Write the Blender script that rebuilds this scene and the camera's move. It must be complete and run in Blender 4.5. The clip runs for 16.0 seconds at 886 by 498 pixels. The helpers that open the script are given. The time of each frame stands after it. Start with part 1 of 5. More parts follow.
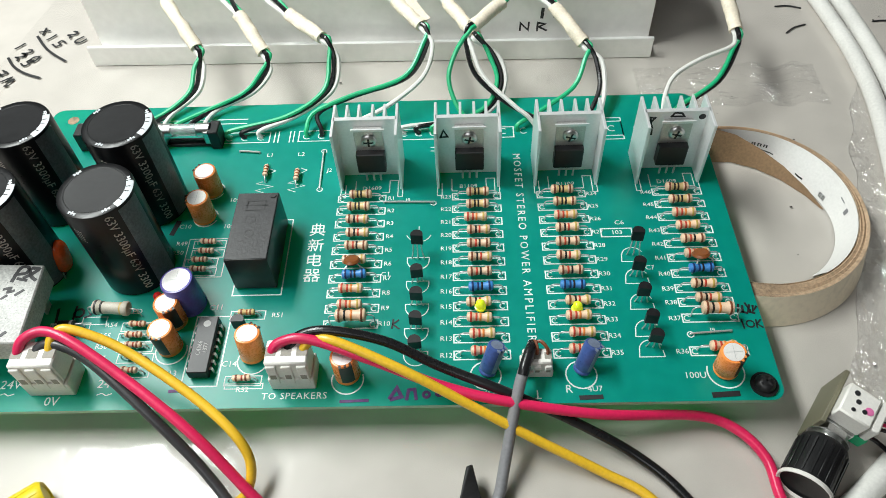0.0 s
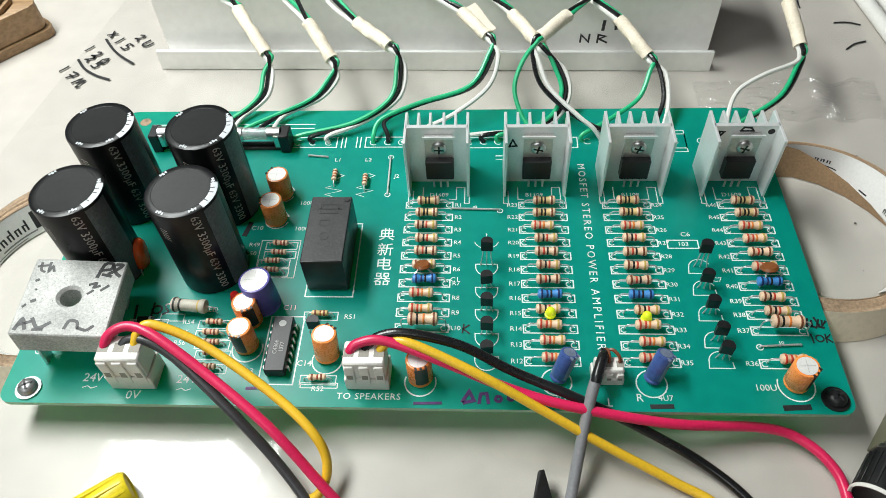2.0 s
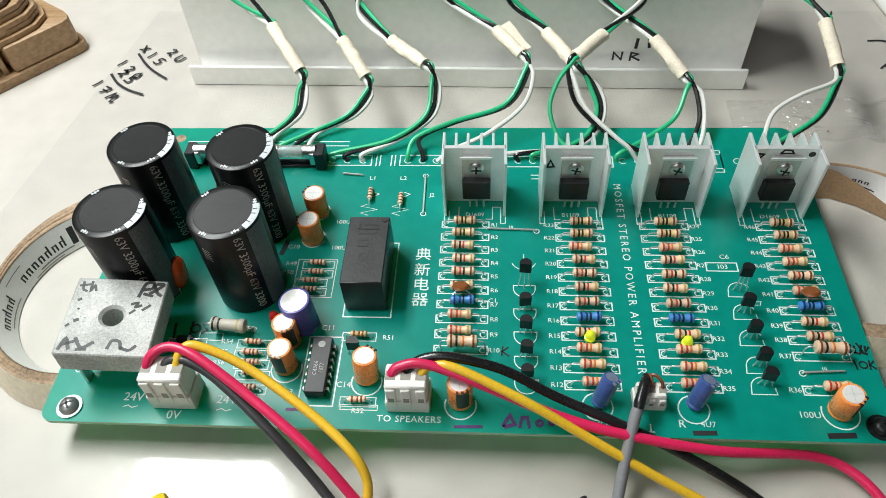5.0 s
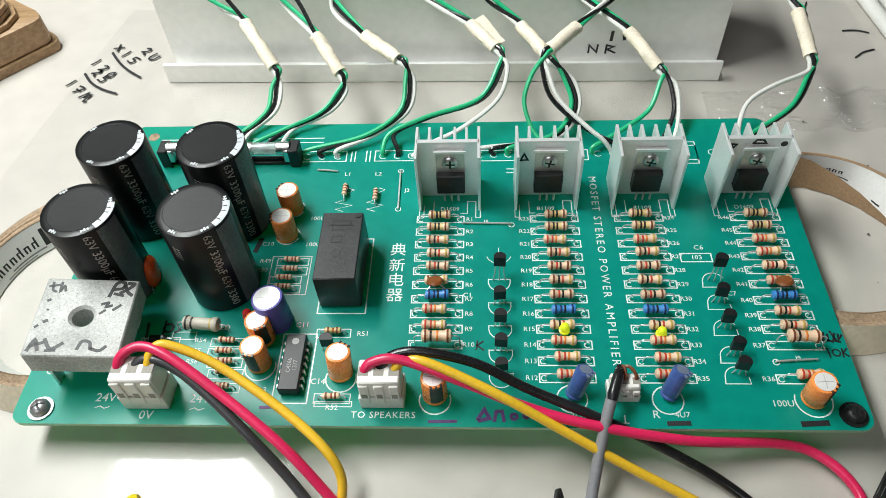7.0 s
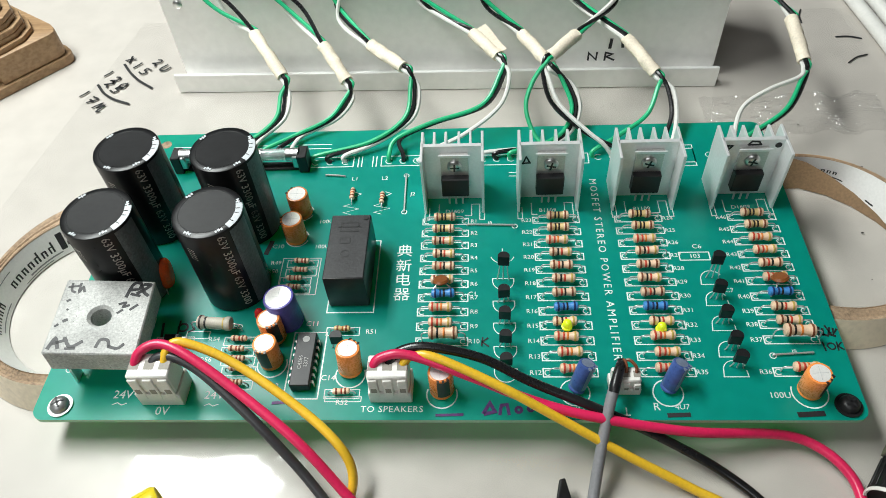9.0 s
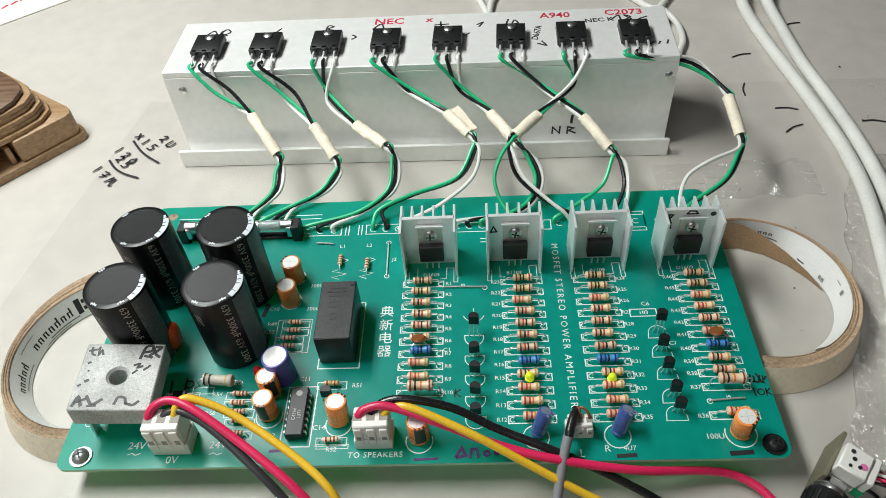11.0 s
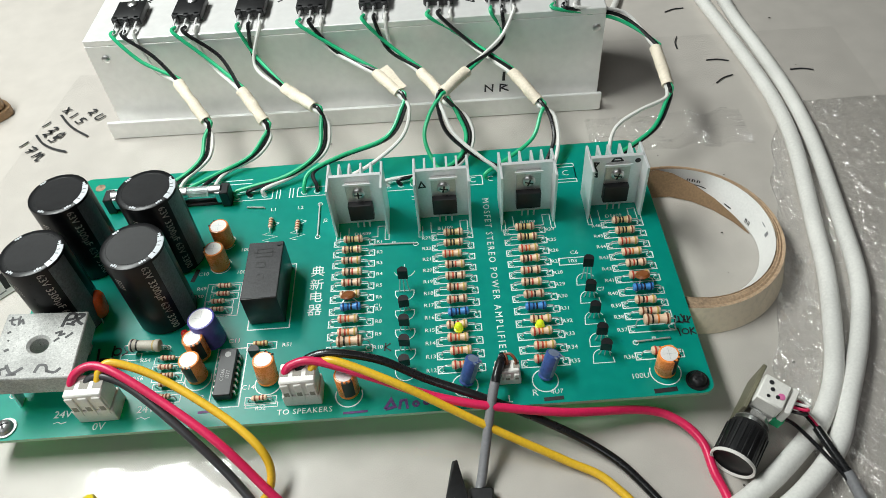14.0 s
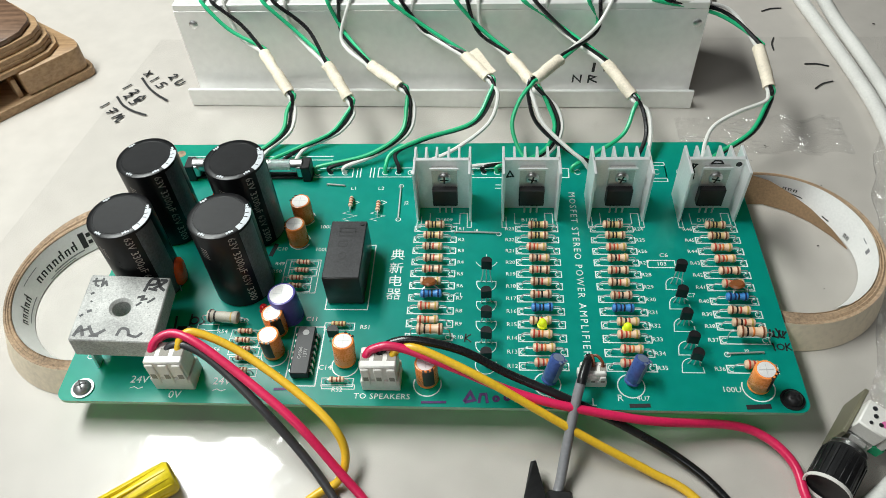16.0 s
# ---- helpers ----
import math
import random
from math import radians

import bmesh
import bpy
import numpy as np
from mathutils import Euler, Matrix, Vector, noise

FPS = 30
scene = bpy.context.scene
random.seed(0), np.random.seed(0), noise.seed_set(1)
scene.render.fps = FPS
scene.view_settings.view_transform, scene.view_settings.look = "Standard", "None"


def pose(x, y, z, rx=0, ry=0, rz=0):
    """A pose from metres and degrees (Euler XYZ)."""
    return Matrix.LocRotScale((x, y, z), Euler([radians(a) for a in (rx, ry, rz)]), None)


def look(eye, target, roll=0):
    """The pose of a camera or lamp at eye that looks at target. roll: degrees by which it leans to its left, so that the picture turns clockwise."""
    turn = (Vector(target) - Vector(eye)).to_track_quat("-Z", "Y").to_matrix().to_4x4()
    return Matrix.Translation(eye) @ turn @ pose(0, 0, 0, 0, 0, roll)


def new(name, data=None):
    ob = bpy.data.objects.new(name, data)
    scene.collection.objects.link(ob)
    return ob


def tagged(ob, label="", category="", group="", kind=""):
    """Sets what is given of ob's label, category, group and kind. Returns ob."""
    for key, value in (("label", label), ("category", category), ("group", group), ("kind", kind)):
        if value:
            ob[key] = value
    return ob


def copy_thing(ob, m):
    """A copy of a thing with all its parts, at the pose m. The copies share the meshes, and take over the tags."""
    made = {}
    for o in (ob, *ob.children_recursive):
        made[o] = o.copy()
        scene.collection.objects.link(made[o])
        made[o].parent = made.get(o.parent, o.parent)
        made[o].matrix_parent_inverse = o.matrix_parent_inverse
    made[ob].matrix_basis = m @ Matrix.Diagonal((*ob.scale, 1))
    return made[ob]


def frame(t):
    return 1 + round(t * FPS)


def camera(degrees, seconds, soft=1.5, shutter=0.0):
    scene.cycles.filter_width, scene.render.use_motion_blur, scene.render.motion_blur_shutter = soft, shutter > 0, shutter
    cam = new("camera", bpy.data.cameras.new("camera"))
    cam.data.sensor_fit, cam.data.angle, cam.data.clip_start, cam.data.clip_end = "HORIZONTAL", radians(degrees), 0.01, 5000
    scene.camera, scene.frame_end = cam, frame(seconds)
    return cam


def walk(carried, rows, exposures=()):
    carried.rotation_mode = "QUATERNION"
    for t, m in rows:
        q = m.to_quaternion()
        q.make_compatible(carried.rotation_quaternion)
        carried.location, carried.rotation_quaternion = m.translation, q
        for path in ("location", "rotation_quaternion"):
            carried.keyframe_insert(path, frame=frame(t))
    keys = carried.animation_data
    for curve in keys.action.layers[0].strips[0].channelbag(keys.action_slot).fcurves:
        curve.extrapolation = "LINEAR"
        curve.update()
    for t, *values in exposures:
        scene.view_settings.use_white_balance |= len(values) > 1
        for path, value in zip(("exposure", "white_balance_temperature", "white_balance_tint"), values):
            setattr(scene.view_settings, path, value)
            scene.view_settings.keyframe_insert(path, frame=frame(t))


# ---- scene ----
cam = camera(62.5, 16.0, soft=0.6)
PATH = [
    (0, (0.036, -0.001, 0.209), (-0.023, 1.237, -1.36), -3.4),
    (0.5, (0.029, -0.003, 0.211), (-0.055, 1.244, -1.351), -3.7),
    (1, (0.026, -0.004, 0.211), (-0.057, 1.24, -1.353), -3.3),
    (1.5, (0.023, -0.002, 0.213), (-0.071, 1.25, -1.343), -3.7),
    (2, (0.019, -0.004, 0.213), (-0.09, 1.247, -1.343), -3.7),
    (2.5, (0.018, -0.002, 0.213), (-0.074, 1.237, -1.354), -3.2),
    (3, (0.01, 0.001, 0.216), (-0.097, 1.252, -1.34), -2.8),
    (3.5, (0.009, 0.0, 0.217), (-0.104, 1.264, -1.329), -2.7),
    (4, (0.01, 0.001, 0.22), (-0.091, 1.272, -1.321), -2.6),
    (4.2, (0.009, 0.0, 0.219), (-0.106, 1.264, -1.327), -3.2),
    (6.3, (0.012, 0.0, 0.216), (-0.124, 1.259, -1.332), -4.6),
    (6.5, (0.013, 0.0, 0.216), (-0.107, 1.259, -1.333), -4.2),
    (7, (0.015, 0.0, 0.215), (-0.096, 1.257, -1.337), -4.2),
    (7.5, (0.015, 0.0, 0.215), (-0.091, 1.249, -1.344), -4.2),
    (8, (0.015, 0.001, 0.214), (-0.101, 1.246, -1.347), -4.6),
    (8.2, (0.011, -0.001, 0.212), (-0.113, 1.263, -1.332), -4.7),
    (10.3, (0.022, -0.02, 0.234), (-0.081, 1.281, -1.282), -5.1),
    (10.5, (0.022, -0.023, 0.235), (-0.079, 1.293, -1.267), -5.0),
    (11, (0.024, -0.024, 0.249), (-0.079, 1.344, -1.206), -5.0),
    (11.5, (0.025, -0.026, 0.267), (-0.054, 1.442, -1.089), -4.1),
    (12, (0.024, -0.03, 0.262), (-0.054, 1.426, -1.106), -4.7),
    (12.5, (0.029, -0.026, 0.26), (-0.038, 1.414, -1.126), -4.7),
    (13, (0.031, -0.028, 0.258), (-0.034, 1.386, -1.156), -5.2),
    (13.5, (0.036, -0.035, 0.246), (0.004, 1.317, -1.227), -4.7),
    (14, (0.041, -0.032, 0.24), (0.011, 1.3, -1.251), -5.1),
    (14.5, (0.037, -0.032, 0.241), (-0.001, 1.304, -1.248), -4.9),
    (15, (0.036, -0.028, 0.239), (-0.026, 1.286, -1.267), -5.3),
    (15.5, (0.026, -0.029, 0.238), (-0.075, 1.285, -1.266), -3.8),
    (16, (0.021, -0.026, 0.236), (-0.103, 1.279, -1.275), -3.9),
]
walk(cam, [(t, look(eye, target, roll)) for t, eye, target, roll in PATH], ((0, 0.0), (1.5, -0.02), (4, -0.14), (8, -0.06), (10.5, -0.2), (11, -0.26), (11.5, -0.46), (13, -0.46), (13.6, -0.28), (14, -0.2), (16, -0.2)))

# ---- world, room light and exposure ----
world = bpy.data.worlds.new("room_air")
scene.world = world
world.use_nodes = True
world.node_tree.nodes["Background"].inputs[0].default_value = (0.9, 0.95, 1.0, 1)
world.node_tree.nodes["Background"].inputs[1].default_value = 0.35


def area_lamp(name, eye, target, sx, sy, watts, colour):
    data = bpy.data.lights.new(name, "AREA")
    data.shape, data.size, data.size_y, data.energy, data.color = "RECTANGLE", sx, sy, watts, colour
    ob = new(name, data)
    ob.matrix_world = look(eye, target)
    return ob


lamp = area_lamp("bench_tube_lamp", (-0.33, 0.31, 0.62), (0.0, 0.25, 0.0), 0.15, 0.5, 8.4, (0.95, 1.0, 0.97))
lamp.matrix_world = pose(-0.33, 0.31, 0.62, 0, -10, 0)
area_lamp("window_light", (-0.6, -1.1, 1.5), (0.0, 0.2, 0.0), 1.2, 1.0, 8.6, (0.95, 0.98, 0.99))


# ---- materials ----
def mat(name, col, rough=0.5, metal=0.0, var=0.15, scale=250.0, bump=0.08, rvar=0.12, coat=0.0, trans=0.0, emit=0.0, col2=None, spot=0.0, object_random=0.0):
    m = bpy.data.materials.new(name)
    m.use_nodes = True
    nt = m.node_tree
    b = nt.nodes["Principled BSDF"]
    tc = nt.nodes.new("ShaderNodeTexCoord")
    big = nt.nodes.new("ShaderNodeTexNoise")
    big.inputs["Scale"].default_value, big.inputs["Detail"].default_value = scale * 0.12, 4
    fine = nt.nodes.new("ShaderNodeTexNoise")
    fine.inputs["Scale"].default_value, fine.inputs["Detail"].default_value = scale * 4, 6
    for n in (big, fine):
        nt.links.new(tc.outputs["Object"], n.inputs["Vector"])
    add = nt.nodes.new("ShaderNodeMath")
    add.operation = "MULTIPLY_ADD"
    add.inputs[1].default_value = 0.6
    nt.links.new(big.outputs["Fac"], add.inputs[0])
    fm = nt.nodes.new("ShaderNodeMath")
    fm.operation, fm.inputs[1].default_value = "MULTIPLY", 0.4
    nt.links.new(fine.outputs["Fac"], fm.inputs[0])
    nt.links.new(fm.outputs[0], add.inputs[2])
    ramp = nt.nodes.new("ShaderNodeValToRGB")
    lo = col2 or tuple(c * (1 - 1.6 * var) for c in col)
    hi = tuple(min(1, c * (1 + 0.8 * var)) for c in col)
    ramp.color_ramp.elements[0].position, ramp.color_ramp.elements[1].position = 0.36, 0.6
    ramp.color_ramp.elements[0].color, ramp.color_ramp.elements[1].color = (*lo, 1), (*hi, 1)
    nt.links.new(add.outputs[0], ramp.inputs[0])
    out = ramp.outputs[0]
    if spot:
        vor = nt.nodes.new("ShaderNodeTexVoronoi")
        vor.inputs["Scale"].default_value = scale * 3.0
        nt.links.new(tc.outputs["Object"], vor.inputs["Vector"])
        lt = nt.nodes.new("ShaderNodeMath")
        lt.operation, lt.inputs[1].default_value = "LESS_THAN", spot
        nt.links.new(vor.outputs["Distance"], lt.inputs[0])
        mx = nt.nodes.new("ShaderNodeMixRGB")
        mx.inputs[2].default_value = (0.03, 0.03, 0.03, 1)
        gate = nt.nodes.new("ShaderNodeMath")
        gate.operation, gate.inputs[1].default_value = "GREATER_THAN", 0.5
        nt.links.new(big.outputs["Fac"], gate.inputs[0])
        both = nt.nodes.new("ShaderNodeMath")
        both.operation = "MULTIPLY"
        nt.links.new(gate.outputs[0], both.inputs[0])
        nt.links.new(lt.outputs[0], both.inputs[1])
        nt.links.new(both.outputs[0], mx.inputs[0])
        nt.links.new(out, mx.inputs[1])
        out = mx.outputs[0]
    if object_random:
        info = nt.nodes.new("ShaderNodeObjectInfo")
        hsv = nt.nodes.new("ShaderNodeHueSaturation")
        mr = nt.nodes.new("ShaderNodeMapRange")
        mr.inputs["To Min"].default_value, mr.inputs["To Max"].default_value = 1 - object_random, 1 + object_random
        nt.links.new(info.outputs["Random"], mr.inputs["Value"])
        nt.links.new(mr.outputs[0], hsv.inputs["Value"])
        nt.links.new(out, hsv.inputs["Color"])
        out = hsv.outputs[0]
    nt.links.new(out, b.inputs["Base Color"])
    rr = nt.nodes.new("ShaderNodeMapRange")
    rr.inputs["To Min"].default_value, rr.inputs["To Max"].default_value = max(0.02, rough - rvar), min(1, rough + rvar)
    nt.links.new(add.outputs[0], rr.inputs["Value"])
    nt.links.new(rr.outputs[0], b.inputs["Roughness"])
    b.inputs["Metallic"].default_value = metal
    b.inputs["Coat Weight"].default_value = coat
    b.inputs["Transmission Weight"].default_value = trans
    if emit:
        b.inputs["Emission Color"].default_value = (*col, 1)
        b.inputs["Emission Strength"].default_value = emit
    if bump:
        bp = nt.nodes.new("ShaderNodeBump")
        bp.inputs["Strength"].default_value, bp.inputs["Distance"].default_value = bump, 0.0004
        nt.links.new(add.outputs[0], bp.inputs["Height"])
        nt.links.new(bp.outputs[0], b.inputs["Normal"])
    return m


M_TABLE = mat("table_laminate", (0.55, 0.512, 0.468), 0.38, var=0.06, scale=20, bump=0.04, rvar=0.14)
M_PCB = mat("solder_mask", (0.001, 0.32, 0.275), 0.32, var=0.09, scale=60, bump=0.03)
M_FR4 = mat("board_edge", (0.50, 0.60, 0.52), 0.6)


def let_light_through(m, colour, share):
    """Thin glass-fibre board glows a little on its far side."""
    nt = m.node_tree
    out, b = nt.nodes["Material Output"], nt.nodes["Principled BSDF"]
    tl, mix = nt.nodes.new("ShaderNodeBsdfTranslucent"), nt.nodes.new("ShaderNodeMixShader")
    tl.inputs[0].default_value = (*colour, 1)
    mix.inputs[0].default_value = share
    nt.links.new(b.outputs[0], mix.inputs[1])
    nt.links.new(tl.outputs[0], mix.inputs[2])
    nt.links.new(mix.outputs[0], out.inputs["Surface"])


M_UNDER = mat("lower_solder_mask", (0.004, 0.24, 0.05), 0.3, var=0.15)
let_light_through(M_UNDER, (0.25, 0.95, 0.3), 0.8)
let_light_through(M_FR4, (0.3, 0.9, 0.4), 0.25)
let_light_through(M_PCB, (0.06, 0.8, 0.42), 0.33)
M_SILK = mat("silkscreen_ink", (0.74, 0.84, 0.80), 0.6, var=0.2, scale=700)
M_TIN = mat("tinned_wire", (0.75, 0.75, 0.74), 0.35, 0.6, var=0.15, scale=600)
M_SOLDER = mat("solder_ring", (0.02, 0.14, 0.1), 0.35, 0.2)
M_ALU = mat("aluminium_extrusion", (0.88, 0.89, 0.89), 0.34, 0.45, var=0.05, scale=260, bump=0.02)
M_ALU_BIG = mat("aluminium_bar", (0.92, 0.91, 0.89), 0.34, 0.35, var=0.04, scale=60, bump=0.03)
M_BLACK = mat("black_epoxy", (0.012, 0.012, 0.013), 0.42, var=0.3, scale=300, bump=0.12)
M_RELAY = mat("relay_case", (0.017, 0.017, 0.018), 0.36, var=0.3, scale=120, bump=0.2)
M_RELAY_LID = mat("dusty_relay_lid", (0.022, 0.022, 0.024), 0.42, var=0.5, scale=300, bump=0.4)
M_SLEEVE = mat("capacitor_sleeve", (0.008, 0.008, 0.009), 0.3, var=0.3, scale=120, bump=0.08)
M_CAPTOP = mat("capacitor_vent_top", (0.012, 0.0125, 0.014), 0.40, var=0.6, scale=260, bump=0.6)
M_STRIPE = mat("capacitor_stripe", (0.15, 0.155, 0.165), 0.32, var=0.3, scale=300)
M_STRIPE_W = mat("capacitor_rim_print", (0.6, 0.63, 0.66), 0.4)
M_PRINT = mat("grey_print", (0.34, 0.34, 0.33), 0.5)
M_GOLD = mat("gold_print", (0.40, 0.36, 0.32), 0.4, var=0.5, scale=900)
M_ORANGE = mat("orange_sleeve", (1.0, 0.30, 0.07), 0.28, var=0.12, scale=400, object_random=0.10)
M_ORANGE_D = mat("orange_dark_stripe", (0.03, 0.02, 0.015), 0.35)
M_CAN = mat("bare_can_top", (0.95, 0.93, 0.90), 0.4, 0.25, var=0.06, scale=500)
M_PURPLE = mat("violet_sleeve", (0.12, 0.10, 0.42), 0.3)
M_BLUE_CAP = mat("slate_blue_sleeve", (0.06, 0.11, 0.33), 0.3, var=0.2)
M_BLUE_TOP = mat("blue_can_top", (0.25, 0.3, 0.42), 0.4, 0.3)
M_BEIGE = mat("resistor_beige", (0.80, 0.56, 0.38), 0.4, var=0.1, scale=600, object_random=0.12)
M_TAN = mat("resistor_tan", (0.70, 0.50, 0.22), 0.4, var=0.1, scale=600, object_random=0.1)
M_BLUE_R = mat("resistor_blue", (0.05, 0.25, 0.62), 0.4, var=0.12, scale=600)
M_GREY_R = mat("resistor_grey", (0.52, 0.48, 0.40), 0.5, var=0.12, scale=600)
M_BAND = {k: mat("band_" + k, c, 0.4, var=0.05) for k, c in dict(red=(0.55, 0.06, 0.03), brown=(0.20, 0.06, 0.025), black=(0.015, 0.012, 0.01), gold=(0.55, 0.38, 0.10), orange=(0.75, 0.22, 0.04), navy=(0.01, 0.03, 0.12)).items()}
M_WHITE = mat("nylon_housing", (0.82, 0.80, 0.75), 0.36, var=0.06, scale=300)
M_BRIDGE = mat("rectifier_epoxy_case", (0.50, 0.50, 0.48), 0.6, 0.1, var=0.3, scale=420, bump=0.3, spot=0.13)
M_INK = mat("marker_ink", (0.02, 0.02, 0.022), 0.5, var=0.3)
M_INK_P = mat("violet_marker_ink", (0.10, 0.03, 0.16), 0.5, var=0.3)
M_INK_R = mat("red_marker_ink", (0.55, 0.03, 0.06), 0.5, var=0.2)
M_RED_FILM = mat("red_film_dip", (0.80, 0.10, 0.015), 0.18, var=0.15, scale=300)
M_BROWN_DISC = mat("brown_ceramic_dip", (0.24, 0.075, 0.02), 0.35, var=0.2)
M_LED_R = mat("red_led_lens", (0.7, 0.02, 0.02), 0.15, trans=0.3)
M_LED_Y = mat("lit_yellow_led", (0.62, 0.75, 0.02), 0.2, emit=0.4, var=0.05)
M_GREEN_W = mat("green_pvc", (0.02, 0.48, 0.21), 0.34, var=0.12)
M_BLACK_W = mat("black_pvc", (0.012, 0.012, 0.013), 0.27, var=0.3)
M_WHITE_W = mat("white_pvc", (0.78, 0.77, 0.73), 0.38, var=0.08)
M_RED_W = mat("crimson_pvc", (0.72, 0.02, 0.10), 0.33, var=0.1)
M_YEL_W = mat("yellow_pvc", (0.86, 0.52, 0.03), 0.33, var=0.1)
M_NUT = mat("lemon_plastic", (0.85, 0.66, 0.02), 0.4, var=0.1)
M_DGREY_W = mat("charcoal_pvc", (0.04, 0.04, 0.043), 0.35, var=0.2)
M_GREY_W = mat("grey_cable_jacket", (0.22, 0.22, 0.23), 0.42, var=0.12)
M_MASK = mat("masking_tape", (0.87, 0.77, 0.62), 0.65, var=0.12, scale=300, bump=0.3)
M_CORE = mat("tape_roll_edge", (0.40, 0.28, 0.18), 0.75, var=0.35, scale=250, bump=0.5)
M_ROLL = mat("tape_roll_side", (0.74, 0.64, 0.49), 0.6, var=0.12, scale=120)
M_LINER = mat("printed_white_liner", (0.80, 0.79, 0.77), 0.45, var=0.05)
M_LINER_B = mat("brown_liner_back", (0.26, 0.16, 0.085), 0.6, var=0.2)


def wood(name, light, dark, stretch, rough=0.5):
    """Long grain: stretched noise bands with fine pores."""
    m = mat(name, light, rough, var=0.3, scale=90, bump=0.25)
    nt = m.node_tree
    tc, b = nt.nodes["Texture Coordinate"], nt.nodes["Principled BSDF"]
    mp, no, rp, mx = (nt.nodes.new(k) for k in ("ShaderNodeMapping", "ShaderNodeTexNoise", "ShaderNodeValToRGB", "ShaderNodeMixRGB"))
    mp.inputs["Scale"].default_value = stretch
    mp.inputs["Rotation"].default_value = (0, 0, radians(48))
    no.inputs["Scale"].default_value, no.inputs["Detail"].default_value = 60, 7
    rp.color_ramp.elements[0].position, rp.color_ramp.elements[1].position = 0.38, 0.62
    rp.color_ramp.elements[0].color, rp.color_ramp.elements[1].color = (*dark, 1), (*light, 1)
    base = b.inputs["Base Color"].links[0].from_socket
    mx.blend_type, mx.inputs[0].default_value = "MIX", 0.7
    nt.links.new(tc.outputs["Object"], mp.inputs["Vector"])
    nt.links.new(mp.outputs[0], no.inputs["Vector"])
    nt.links.new(no.outputs["Fac"], rp.inputs[0])
    nt.links.new(base, mx.inputs[1])
    nt.links.new(rp.outputs[0], mx.inputs[2])
    nt.links.new(mx.outputs[0], b.inputs["Base Color"])
    return m


M_WOOD = wood("pale_varnished_wood", (0.44, 0.28, 0.15), (0.30, 0.175, 0.085), (1, 9, 9))
M_WOOD_D = wood("dark_stained_wood", (0.20, 0.115, 0.07), (0.09, 0.05, 0.03), (1, 7, 7), 0.42)
M_PAPER = mat("calendar_paper", (0.78, 0.76, 0.70), 0.7, var=0.08, scale=80)
M_PAPER_B = mat("blue_print", (0.13, 0.32, 0.60), 0.6, var=0.3, scale=80)
M_PHONE = mat("black_bag", (0.02, 0.021, 0.024), 0.4, var=0.4, scale=60, bump=0.3)
M_NAVY = mat("navy_print", (0.03, 0.07, 0.2), 0.4)
M_TAB = mat("tinned_tab", (0.66, 0.65, 0.63), 0.42, 0.8, var=0.12, scale=400)
M_STEEL = mat("dull_steel", (0.42, 0.42, 0.42), 0.4, 0.8, var=0.15, scale=500)
M_CHROME = mat("nickel_plate", (0.70, 0.70, 0.69), 0.32, 1.0, var=0.12, scale=500)
M_GLASS = mat("fuse_glass", (0.8, 0.85, 0.85), 0.05, trans=0.7)
M_DIRT = mat("table_crumb", (0.06, 0.05, 0.045), 0.8)
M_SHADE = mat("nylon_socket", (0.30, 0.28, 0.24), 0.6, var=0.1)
M_CARD = mat("olive_card", (0.16, 0.15, 0.10), 0.5, var=0.15)
M_PINK = mat("pink_ink", (0.75, 0.18, 0.40), 0.5)
M_WALL = mat("wall_paint", (0.36, 0.355, 0.34), 0.8, var=0.08, scale=4, bump=0.05)


def plastic_sheet(name, bump_scale, strength, gloss, tint=(0.95, 0.95, 0.95), rough=0.12, deep=0.002):
    m = bpy.data.materials.new(name)
    m.use_nodes = True
    nt = m.node_tree
    nt.nodes.remove(nt.nodes["Principled BSDF"])
    out = nt.nodes["Material Output"]
    tr = nt.nodes.new("ShaderNodeBsdfTransparent")
    tr.inputs[0].default_value = (*tint, 1)
    gl = nt.nodes.new("ShaderNodeBsdfGlossy")
    gl.inputs["Roughness"].default_value = rough
    mix = nt.nodes.new("ShaderNodeMixShader")
    mix.inputs[0].default_value = gloss
    tc = nt.nodes.new("ShaderNodeTexCoord")
    no = nt.nodes.new("ShaderNodeTexNoise")
    no.inputs["Scale"].default_value, no.inputs["Detail"].default_value = bump_scale, 4
    bp = nt.nodes.new("ShaderNodeBump")
    bp.inputs["Strength"].default_value, bp.inputs["Distance"].default_value = strength, deep
    nt.links.new(tc.outputs["Object"], no.inputs["Vector"])
    nt.links.new(no.outputs["Fac"], bp.inputs["Height"])
    nt.links.new(bp.outputs[0], gl.inputs["Normal"])
    nt.links.new(tr.outputs[0], mix.inputs[1])
    nt.links.new(gl.outputs[0], mix.inputs[2])
    nt.links.new(mix.outputs[0], out.inputs["Surface"])
    return m


M_SHEET = plastic_sheet("clear_polythene", 25, 0.6, 0.05, (0.965, 0.965, 0.965), 0.12)
M_BUBBLE = plastic_sheet("bubble_film", 150, 1.0, 0.3, (0.97, 0.97, 0.97), 0.06, 0.008)
M_FILM = plastic_sheet("crumpled_film", 110, 0.9, 0.15, (0.985, 0.985, 0.985), 0.08, 0.006)

for m in (M_SLEEVE, M_STRIPE, M_CAPTOP):
    m.node_tree.nodes["Principled BSDF"].inputs["Specular IOR Level"].default_value = 0.3

# ---- mesh tools: all building numbers are in millimetres ----
MM = 0.001


